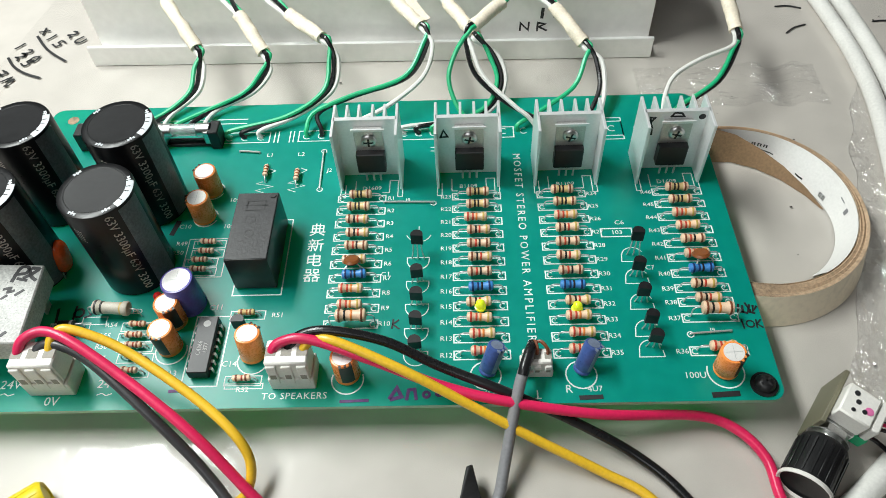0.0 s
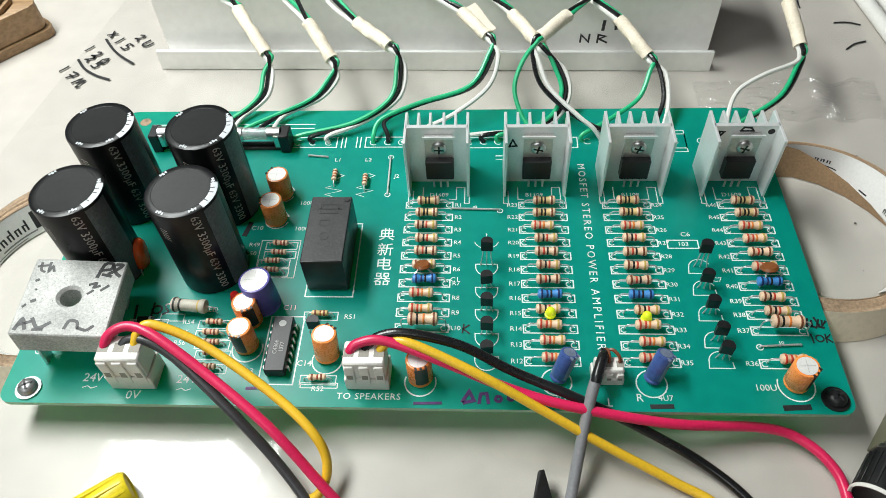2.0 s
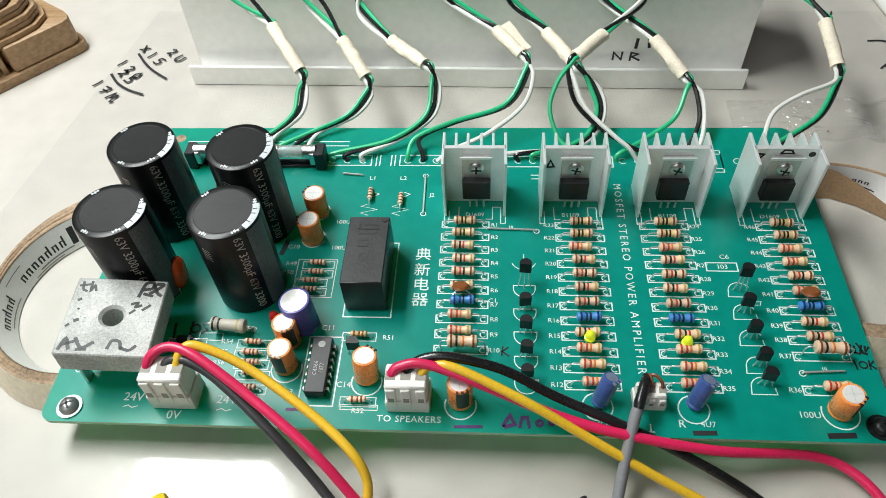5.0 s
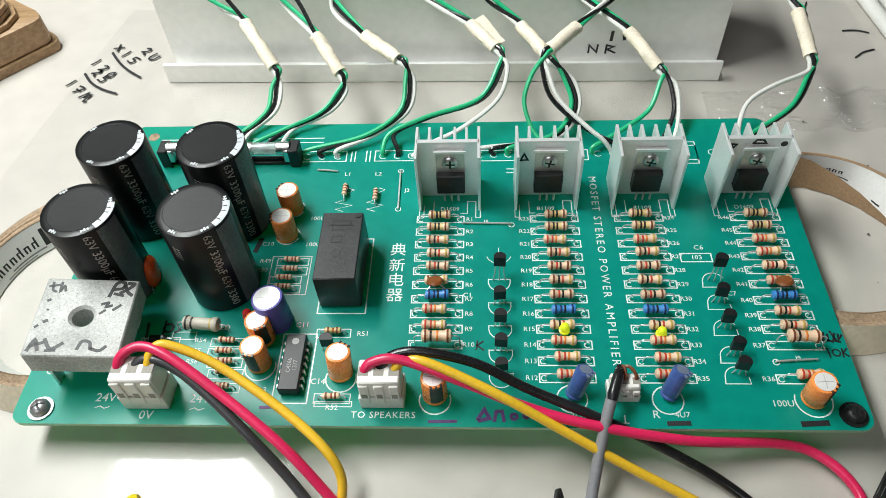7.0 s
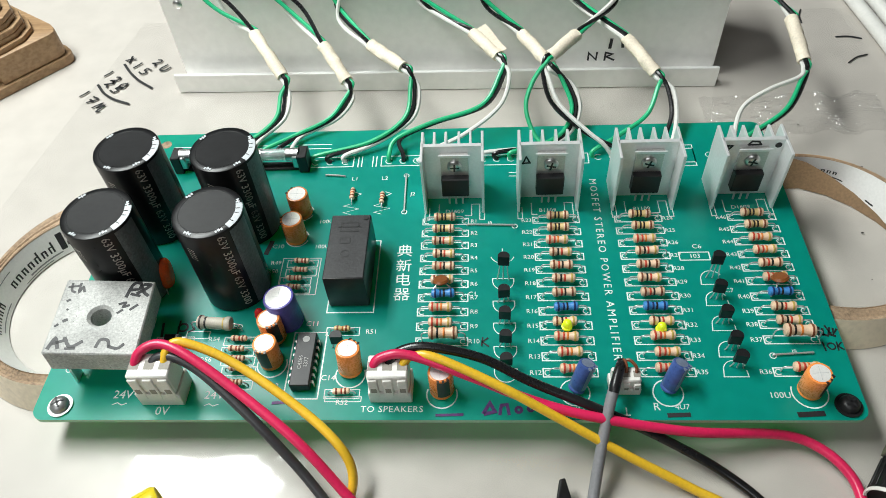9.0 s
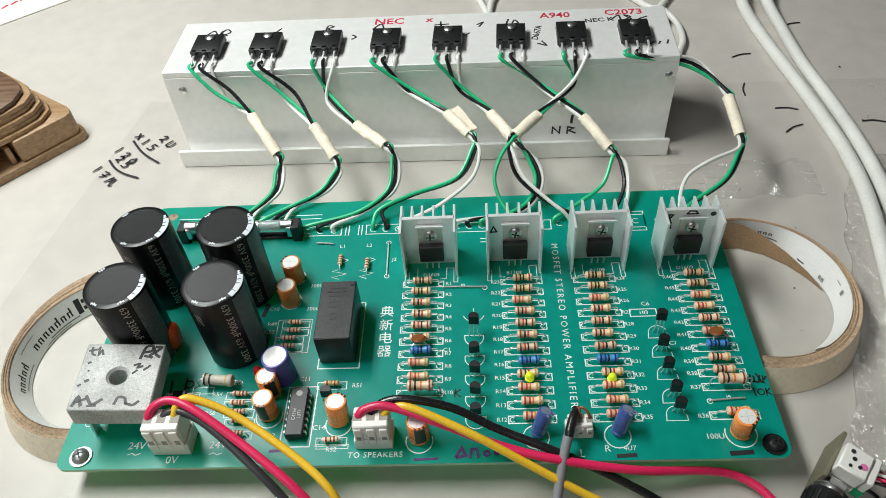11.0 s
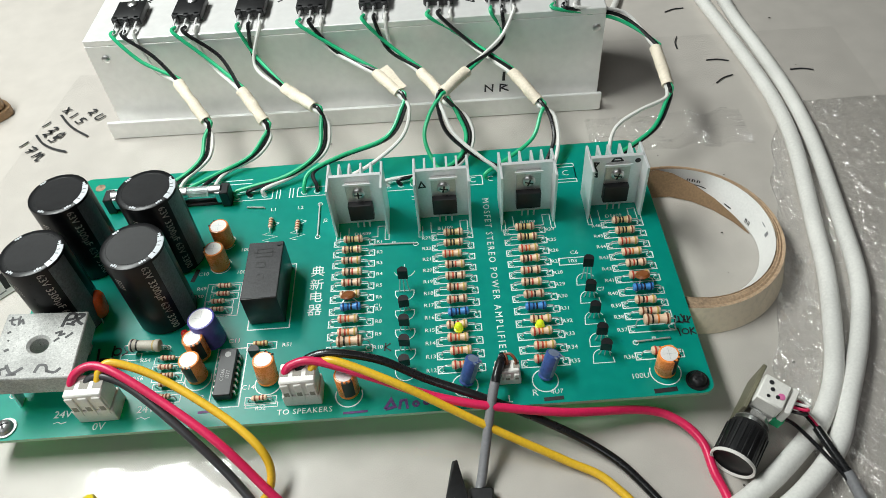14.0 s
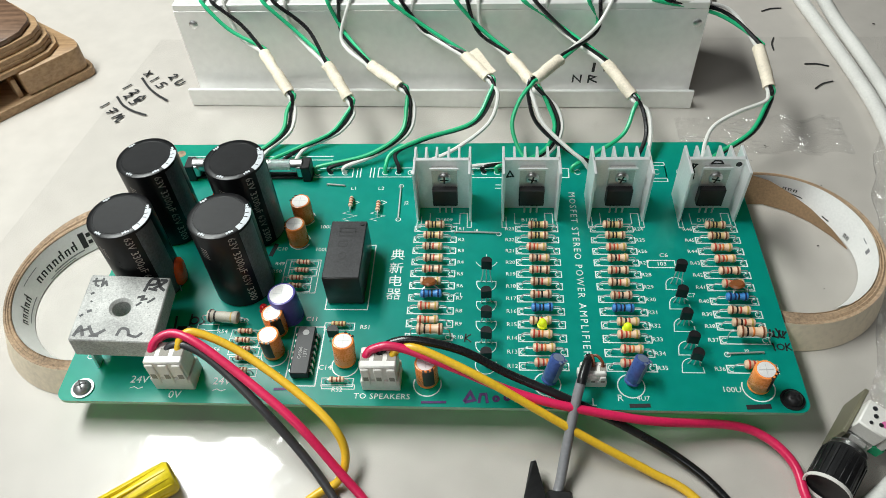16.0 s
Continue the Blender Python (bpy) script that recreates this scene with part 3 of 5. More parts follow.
# ---- big electrolytic capacitors ----
def wrap(bm, r, z0, a0):
    """Bends flat letters, reading downwards, round an upright can."""
    for v in bm.verts:
        x, y, z = v.co
        a = a0 + y / r
        v.co = ((r + z) * math.cos(a), (r + z) * math.sin(a), z0 - x)
    return bm


def big_capacitor(x, y, spin, label):
    th = thing("electrolytic_capacitor", label, "capacitor", x, y, H, spin, "big smoothing capacitors")
    R, h = 11.5, 39.3
    sleeve = part("sleeve", lathe(B(), [(R - 0.5, 0), (R, 0.5), (R, h - 0.9), (R - 0.25, h - 0.25), (R - 0.9, h), (R - 2.3, h - 0.05)], 48), M_SLEEVE, th)
    part("vent_top", lathe(B(), [(R - 2.2, h - 0.3), (R - 2.3, h + 0.02), (R - 2.7, h - 0.22), (0.6, h - 0.1)], 48), M_CAPTOP, th)
    band = B()
    a0, a1 = radians(-38), radians(2)
    cols = []
    for k in range(9):
        a = a0 + (a1 - a0) * k / 8
        cols.append([band.verts.new(((R + e) * math.cos(a), (R + e) * math.sin(a), z)) for e, z in ((0.05, 1.0), (0.05, h - 1.2))])
    for p, q in zip(cols, cols[1:]):
        band.faces.new((p[0], q[0], q[1], p[1]))
    part("stripe", band, M_STRIPE, sleeve, "grey polarity stripe")
    rim = B()
    cols = []
    a0, a1 = radians(-36), radians(22)
    for k in range(11):
        a = a0 + (a1 - a0) * k / 10
        cols.append([rim.verts.new((r * math.cos(a), r * math.sin(a), z)) for r, z in ((R - 0.15, h - 0.2), (R - 0.85, h + 0.06), (R - 2.3, h + 0.02))])
    for p, q in zip(cols, cols[1:]):
        rim.faces.new((p[0], q[0], q[1], p[1]))
        rim.faces.new((p[1], q[1], q[2], p[2]))
    part("rim_print", rim, M_STRIPE_W, sleeve, "pale print on the rim")
    for a_ in (26, 140, 250, -52):
        g = B()
        for q in (-1.0, 0.0, 1.0):
            box(g, R - 2.1 + 0.3 * abs(q), R - 0.85, q - 0.28, q + 0.28, h + 0.0, h + 0.07)
        box(g, R - 1.6, R - 1.25, -0.9, 0.9, h, h + 0.08)
        part("rim_mark", move(g, RZ(a_)), M_STRIPE_W, sleeve)
    for a_ in (-22, -2, 9):
        part("rim_tick", move(box(B(), R - 2.2, R - 0.9, -0.16, 0.16, h + 0.04, h + 0.1), RZ(a_)), M_INK, sleeve)
    part("value_print", wrap(letters("63V 3300µF 63V 3300", 3.9, 1.0), R + 0.03, h / 2 + 0.5, radians(-55)), M_GOLD, sleeve, "faded gold value print", smooth=False)
    part("maker_mark", wrap(letters("/////", 3.4, 1.1), R + 0.03, h - 9, radians(-112)), M_GOLD, sleeve, smooth=False)
    return th


big_capacitor(-110.1, 178.3, 0, "black 3300 microfarad capacitor behind another on the board")
big_capacitor(-75.6, 177.0, 4, "black 3300 microfarad capacitor beside the fuse holder")
big_capacitor(-110.5, 148.0, -6, "black 3300 microfarad capacitor behind the bridge rectifier")
big_capacitor(-74.0, 147.8, -3, "black 3300 microfarad capacitor beside the red film capacitor")


# ---- small electrolytics ----
def small_cap(x, y, r, h, sleeve, top, label, rx=0, ry=0, dark=None, spin=0, scored=True, z=H):
    th = thing("small_electrolytic", label, "capacitor", x, y, z, 0, "", "", rx, ry)
    part("sleeve", lathe(B(), [(r - 0.3, 0.3), (r, 0.7), (r, 1.2), (r - 0.25, 1.6), (r, 2.0), (r, h - 0.5), (r - 0.2, h - 0.1), (r - 0.7, h), (r - 0.8, h - 0.15)], 28), sleeve, th)
    part("can_top", lathe(B(), [(r - 0.75, h - 0.3), (r - 0.8, h + 0.05), (0.2, h + 0.12)], 28), top, th, "bare aluminium top")
    if dark:
        st = B()
        cols = []
        for k in range(7):
            a = radians(spin - 30 + 60 * k / 6)
            cols.append([st.verts.new(((r + 0.03) * math.cos(a), (r + 0.03) * math.sin(a), q)) for q in (2.2, h - 0.6)])
        for p, q in zip(cols, cols[1:]):
            st.faces.new((p[0], q[0], q[1], p[1]))
        part("polarity_stripe", st, dark, th, "dark polarity stripe")
        for k in range(3):
            g = box(B(), r - 1.2, r + 0.02, -0.35 + k * 1.5 - 1.5, 0.35 + k * 1.5 - 1.5, h - 0.5, h - 0.02)
            part("rim_tick", move(g, RZ(spin)), dark, th)
    if scored:
        cross = B()
        stroke(cross, [(-r * 0.6, 0), (r * 0.6, 0)], 0.14, h + 0.1, 0.04)
        stroke(cross, [(0, -r * 0.6), (0, r * 0.6)], 0.14, h + 0.1, 0.04)
        part("vent_score", cross, M_TIN, th)
    for sx in (-1, 1):
        part("lead", tube(B(), [(sx * 1.3, 0, 1.0), (sx * 1.3, 0, -0.8)], 0.3, 6, 1), M_TIN, th)
    return th


small_cap(-56.5, 182.6, 4.1, 11, M_ORANGE, M_CAN, "orange 100 microfarad capacitor with bare metal top", dark=M_ORANGE_D, spin=150)
small_cap(-56.6, 169.8, 4.1, 11, M_ORANGE, M_CAN, "orange 100 microfarad capacitor with bare metal top", dark=M_ORANGE_D, spin=190)
small_cap(-56.9, 125.6, 3.9, 11.5, M_ORANGE, M_CAN, "orange capacitor standing behind a red lamp", dark=M_ORANGE_D, spin=-60)
small_cap(-56.4, 116.2, 3.9, 11.5, M_ORANGE, M_CAN, "orange capacitor beside the chip", dark=M_ORANGE_D, spin=-100)
small_cap(-30.0, 113.0, 3.9, 11.5, M_ORANGE, M_CAN, "orange capacitor leaning beside the connector", rx=-5, ry=3, dark=M_ORANGE_D, spin=60)
small_cap(0.0, 105.6, 3.9, 11.5, M_ORANGE, M_CAN, "orange capacitor under the speaker wires", dark=M_ORANGE_D, spin=-75)
small_cap(112.6, 105.2, 3.7, 11.5, M_ORANGE, M_CAN, "orange capacitor leaning at the board corner", rx=3, ry=-3, dark=M_ORANGE_D, spin=-42)
small_cap(-53.2, 132.0, 5.2, 14.5, M_PURPLE, M_CAN, "violet capacitor with bare metal top", ry=-3)
small_cap(41.8, 105.6, 2.7, 11.2, M_BLUE_CAP, M_BLUE_TOP, "slate blue 4.7 microfarad capacitor leaning on its leads", rx=-18, ry=17, scored=False, dark=M_BLUE_TOP, spin=-50)
small_cap(70.0, 105.6, 2.7, 11.2, M_BLUE_CAP, M_BLUE_TOP, "slate blue 4.7 microfarad capacitor leaning on its leads", rx=-18, ry=17, scored=False, dark=M_BLUE_TOP, spin=-50)

# ---- relay, chip, rectifier, connectors ----
relay = thing("relay", "black plastic relay with a moulded mark", "relay", -33.0, 152.3, H, 0)
rcase = part("case", box(B(), -7.0, 7.0, -14.3, 14.3, 0.4, 16.0, 0.5, 2), M_RELAY, relay)
part("lid", box(B(), -6.7, 6.7, -14.0, 14.0, 16.0, 16.15, 0.1), M_RELAY_LID, rcase, "scuffed dusty top")
lid = B()
for p in (loop(-2.6, 0.6, 1, 3.5), [(-4, 8.5), (4, 8.5)], arc(-0.5, -3.5, 1.4, 0, 360), loop(-3, 3, 6.5, 10.5)):
    stroke(lid, p, 0.5, 16.12, 0.12)
part("moulded_mark", lid, M_BLACK, rcase, smooth=False)
part("post", lathe(B(), [(1.1, 15.9), (1.0, 16.4), (0.3, 16.4)], 14, 5.2, 12.6), M_BLACK, relay)

chip = thing("chip", "black dual in-line chip with grey print", "chip", -45.1, 115.0, H, 0)
pkg = part("package", box(B(), -3.2, 3.2, -10.0, 10.0, 0.6, 4.1, 0.3), M_BLACK, chip)
for k in range(7):
    for sx in (-1, 1):
        y = -7.62 + 2.54 * k
        part("pin", tube(B(), [(sx * 3.1, y, 2.4), (sx * 3.9, y, 2.3), (sx * 4.0, y, -0.3)], 0.55, 4, 1, False, 0.2), M_TIN, chip)
part("printed_code", move(letters("C4366\n1377", 1.9), T((0.2, -1.5, 4.12)) @ RZ(90)), M_PRINT, pkg, smooth=False)
part("maker_mark", prism(B(), arc(0, 7.3, 1.2, 0, 330, 12), 4.1, 4.16), M_PRINT, pkg, smooth=False)

br = thing("bridge_rectifier", "grey speckled bridge rectifier standing on tall legs", "rectifier", -110.3, 121.1, H, 3, "", "", 1.1, 7.2)
bm = B()
ZB, ZT = 11.4, 20.6
out = rounded(-14.0, 14.0, -14.0, 14.0, 0.7, 5)
n = len(out)
bore = {r: arc(0, 0, r, 0, 360 - 360 / n, n - 1) for r in (3.2, 4.1)}
rot = min(range(n), key=lambda s: sum((out[(k + s) % n][0] - bore[4.1][k][0]) ** 2 + (out[(k + s) % n][1] - bore[4.1][k][1]) ** 2 for k in range(n)))
turned = [out[(k + rot) % n] for k in range(n)]
rings = [[bm.verts.new((x * q, y * q, z)) for x, y in pts] for pts, z, q in ((turned, ZB, 1.0), (turned, ZT - 0.4, 1.0), (turned, ZT, 0.972), (bore[4.1], ZT, 1.0), (bore[3.2], ZT - 0.9, 1.0), (bore[3.2], ZB, 1.0))]
for p, q in zip(rings, rings[1:] + rings[:1]):
    for k in range(n):
        bm.faces.new((p[k], p[(k + 1) % n], q[(k + 1) % n], q[k]))
bmesh.ops.recalc_face_normals(bm, faces=bm.faces)
part("case", bm, M_BRIDGE, br, smooth=False)
for sx in (-1, 1):
    for sy in (-1, 1):
        part("leg", box(B(), sx * 10 - 0.4, sx * 10 + 0.4, sy * 10 - 2, sy * 10 + 2, sx * 1.3 - 0.5, ZB), M_TIN, br)
ink = B()
for w, pts in (
    (0.8, [(-11.8, 12.2), (-11.4, 9.6), (-10.2, 8.8)]), (0.8, [(-12.6, 10.8), (-9.8, 11.4)]), (0.8, [(-9.2, 12.4), (-9.0, 9.0), (-8.2, 11.0), (-7.4, 9.2)]),
    (1.1, [(6.2, 7.6), (7.4, 12.6), (9.8, 12.8), (9.6, 10.8), (7.2, 10.2)]), (1.2, [(9.4, 9.0), (11.4, 10.6), (12.8, 12.4), (11.0, 12.6)]), (1.1, [(10.0, 12.2), (11.4, 9.4), (12.8, 8.2)]), (1.0, [(7.6, 8.6), (10.2, 8.0)]),
    (0.9, [(4.8, 4.6), (6.6, 5.2), (6.2, 3.6), (7.8, 4.2)]), (0.8, [(5.0, 1.2), (6.2, 2.4)]), (0.9, [(8.6, 2.6), (10.4, 4.4)]),
    (1.1, [(-12.4, -12.2), (-11.2, -8.6), (-9.6, -12.0)]), (1.0, [(-12.0, -10.8), (-8.6, -9.4)]), (1.1, [(-8.4, -8.4), (-6.0, -11.6), (-3.0, -9.6)]), (0.9, [(-7.2, -12.2), (-4.6, -12.0)]),
    (1.0, [(1.6, -11.4), (2.4, -8.8), (4.6, -9.0), (5.4, -11.2)]), (1.0, [(5.4, -11.2), (8.0, -11.8), (9.6, -10.4)]),
    (0.9, [(-11.6, 5.4), (-11.0, 5.8)]), (1.1, [(-10.6, -2.2), (-9.8, -1.8)]), (0.8, [(-12.6, -4.2), (-12.0, -3.6)]), (0.6, [(-10.8, 2.2), (-10.5, 2.0)]),
):
    ink_curve(ink, pts, w, ZT)
part("marker_writing", ink, M_INK, br, smooth=False)


def connector(x, y, w, d, h, ways, label):
    th = thing("wire_connector", label, "connector", x, y, H, 0)
    part("header", box(B(), -w / 2, w / 2, -d / 2, d / 2, 0, h * 0.42, 0.3), M_WHITE, th)
    housing = part("housing", box(B(), -w / 2 + 0.5, w / 2 - 0.5, -d / 2 + 0.5, d / 2 - 0.4, h * 0.42, h, 0.5), M_WHITE, th)
    pit = w / ways
    for k in range(ways):
        cx = -w / 2 + pit * (k + 0.5)
        part("way", box(B(), cx - pit * 0.32, cx + pit * 0.32, -d / 2 - 0.2, -d / 2 + 0.9, h * 0.25, h - 1.2, 0.25), M_WHITE, housing)
        part("latch_window", box(B(), cx - pit * 0.2, cx + pit * 0.2, -d / 2 - 0.24, -d / 2 - 0.1, h * 0.46, h * 0.62, 0.03), M_SHADE, housing)
        part("socket", box(B(), cx - pit * 0.34, cx + pit * 0.34, -pit * 0.34, pit * 0.34, h - 0.1, h + 0.04), M_SHADE, housing)
    return th


connector(-88.6, 105.0, 14.2, 9.5, 16.8, 3, "white nylon power connector with red, black and yellow wires")
connector(-15.8, 105.6, 13.4, 9.0, 14.6, 3, "white nylon speaker connector with red, yellow and black wires")
connector(56.6, 106.8, 9.6, 6.2, 7.5, 3, "small white input connector with a grey cable")


# ---- fuse holders ----
def fuse(x, y, label):
    th = thing("fuse_holder", label, "fuse", x, y, H, 0)
    part("base", box(B(), -13.5, 13.5, -2.0, 2.0, 0, 1.4, 0.3), M_BLACK, th)
    part("spine", box(B(), -9, 9, -0.7, 0.7, 1.4, 2.4), M_BLACK, th)
    for sx in (-1, 1):
        part("post", box(B(), sx * 11.5 - 2, sx * 11.5 + 2, -3.6, 3.6, 0.0, 8.6, 0.4), M_BLACK, th)
        part("clip", box(B(), sx * 8.9 - 1.6, sx * 8.9 + 1.6, -3.1, 3.1, 2.2, 8.2, 0.5), M_CHROME, th)
        part("end_cap", lathe(B(), [(2.3, sx * 4.6), (2.65, sx * 5), (2.65, sx * 10)], 18, 0, 7.2, "x"), M_CHROME, th)
    g = part("glass_tube", lathe(B(), [(2.4, -5.5), (2.4, 5.5)], 18, 0, 7.2, "x"), M_GLASS, th)
    part("element", tube(B(), [(-5, 0, 7), (5, 0, 7.3)], 0.2, 5, 1), M_TIN, th)
    return th


fuse(-70.5, 208.6, "glass fuse in a black holder behind the capacitors")
fuse(-99.5, 209.2, "glass fuse in a black holder behind the capacitors")


# ---- transistors in small packages ----
def to92(x, y, lift, label, rz=0, lean=0):
    th = thing("small_transistor", label, "transistor", x, y, H, rz, "small black transistors", "", lean, 0)
    out = [(2.05 * math.cos(radians(a)), 0.4 + 2.05 * math.sin(radians(a))) for a in range(-20, 201, 20)]
    part("package", prism(B(), out, lift, lift + 4.3), M_BLACK, th)
    for k in (-1, 0, 1):
        part("lead", tube(B(), [(k * 1.27, 0.2, lift + 0.3), (k * 1.5, 0.1, lift * 0.5), (k * 2.2, 0, -0.4)], 0.25, 5, 2), M_TIN, th)
    return th


for k, (y, li) in enumerate(((149.3, 7.5), (139.5, 3.0), (130.4, 3.2), (121.2, 3.2), (112.8, 3.2))):
    to92(20.3, y, li, "small black plastic transistor on raised leads" if k == 0 else "small black plastic transistor", rnd.uniform(-6, 6), rnd.uniform(-4, 4))
for k, (x, y, li) in enumerate(((92.4, 149.0, 7.5), (92.0, 140.0, 3.6), (91.9, 130.0, 3.6), (92.6, 119.8, 3.6), (92.8, 113.4, 3.4))):
    to92(x, y, li, "small black plastic transistor on raised leads" if k == 0 else "small black plastic transistor", rnd.uniform(-14, -2), rnd.uniform(-4, 4))
to92(-35.0, 121.5, 2.5, "small black transistor behind an orange capacitor")
silk_lines([[*arc(20.3, y, 3.7, 180, 360), (24.0, y + 1.2), (16.6, y + 1.2), (16.6, y)] for y in (148.5, 138.7, 129.6, 120.4, 112)] + [[*arc(92.2, y, 3.7, 30, 180), (88.2, y - 2.2), (95.8, y - 2.2), (95.6, y)] for y in (148.4, 139.4, 129.4, 119.4, 112.2)], 0.32)

# ---- film and ceramic capacitors, diode, lamps, jumpers ----
film = thing("film_capacitor", "glossy red dipped film capacitor", "capacitor", -99.0, 146.6, H, 88, "", "", 0, 14)
prof = [(0.4, 1.0), (1.6, 1.4), (2.9, 2.6), (3.5, 4.4), (3.6, 8.6), (3.3, 10.8), (2.4, 12.4), (1.0, 13.2), (0.1, 13.3)]
bm = lathe(B(), prof, 24)
for v in bm.verts:
    v.co.y *= 0.72
part("dipped_body", bm, M_RED_FILM, film)
for sx in (-1, 1):
    part("lead", tube(B(), [(sx * 2.5, 0, 2), (sx * 2.5, 0, -0.5)], 0.3, 6, 1), M_TIN, film)
for x, y, rz in ((-1.4, 145.8, 8), (112.6, 145.4, 25)):
    d = thing("disc_capacitor", "brown ceramic disc capacitor lying over resistors", "capacitor", x, y, H, rz)
    part("disc", move(lathe(B(), [(0.4, -0.8), (2.3, -0.75), (2.9, 0), (2.3, 0.75), (0.4, 0.8)], 20, 0, 0), T((0, -0.6, 5.2)) @ Matrix.Rotation(radians(-22), 4, "X")), M_BROWN_DISC, d)
    for sx in (-1, 1):
        part("lead", tube(B(), [(sx * 1.5, -1.5, 4.2), (sx * 3.2, -3, 3.2), (sx * 4.2, -3.2, -0.3)], 0.28, 6, 3), M_TIN, d)
red = thing("film_capacitor", "small red dipped capacitor behind the large ones", "capacitor", -92.5, 190, H, 0)
part("dipped_body", box(B(), -3.5, 3.5, -1.6, 1.6, 1.2, 9, 1.4, 3), M_RED_FILM, red)
dio = thing("diode", "black diode with a silver cathode band", "diode", -91.5, 124.4, H, 0)
part("body", lathe(B(), [(0.6, -2.6), (1.3, -2.5), (1.3, 2.5), (0.6, 2.6)], 14, 0, 2, "x"), M_BLACK, dio)
part("band", lathe(B(), [(1.31, 1.2), (1.33, 1.3), (1.33, 1.9), (1.31, 2.0)], 14, 0, 2, "x"), M_STRIPE_W, dio)
for sx in (-1, 1):
    part("lead", tube(B(), [(sx * 2.4, 0, 2), (sx * 4.6, 0, 2), (sx * 5, 0, -0.3)], 0.3, 6, 2), M_TIN, dio)
silk_lines([loop(-98, -85, 123, 126), loop(-88, -80, 125.4, 128.2)], 0.3)


def led(x, y, material, label, lift=2.6):
    th = thing("indicator_lamp", label, "lamp", x, y, H, 0)
    prof = [(1.8, lift), (1.8, lift + 0.6), (1.5, lift + 0.7), (1.5, lift + 2.0)] + [(1.5 * math.cos(radians(a)), lift + 2.0 + 1.5 * math.sin(radians(a))) for a in (20, 40, 60, 80)]
    part("lens", lathe(B(), prof, 18), material, th)
    for sx in (-1, 1):
        part("lead", tube(B(), [(sx * 0.8, 0, lift + 0.2), (sx * 0.8, 0, -0.4)], 0.25, 5, 1), M_TIN, th)
    return th


led(40.6, 127.4, M_LED_Y, "lit yellow-green indicator lamp beside a resistor")
led(70.8, 126.0, M_LED_Y, "lit yellow-green indicator lamp beside a resistor")
led(-62.2, 131.5, M_LED_R, "unlit red indicator lamp", 4.5)
for a, b in (((-17.1, 202.2), (-16.8, 182.6)), ((7.5, 175.0), (25.0, 174.4)), ((-49.8, 203.1), (-42.0, 202.2)), ((105, 117.6), (117.5, 118.4))):
    j = thing("jumper_wire", "bare tinned jumper wire on the board", "wire", a[0], a[1], H, 0)
    dx, dy = b[0] - a[0], b[1] - a[1]
    part("wire", tube(B(), [(0, 0, -0.4), (0, 0, 0.5), (dx * 0.1, dy * 0.1, 0.7), (dx * 0.9, dy * 0.9, 0.7), (dx, dy, 0.5), (dx, dy, -0.4)], 0.35, 6, 3), M_TIN, j)
jp = B()
for x, y in ((-17.1, 202.4), (-16.8, 182.4), (25.2, 174.3), (105, 117.6)):
    stroke(jp, arc(x, y, 1.0, 0, 360, 12), 0.3, H + 0.02, 0.05)
part("jumper_pads", jp, M_SILK, board, smooth=False)


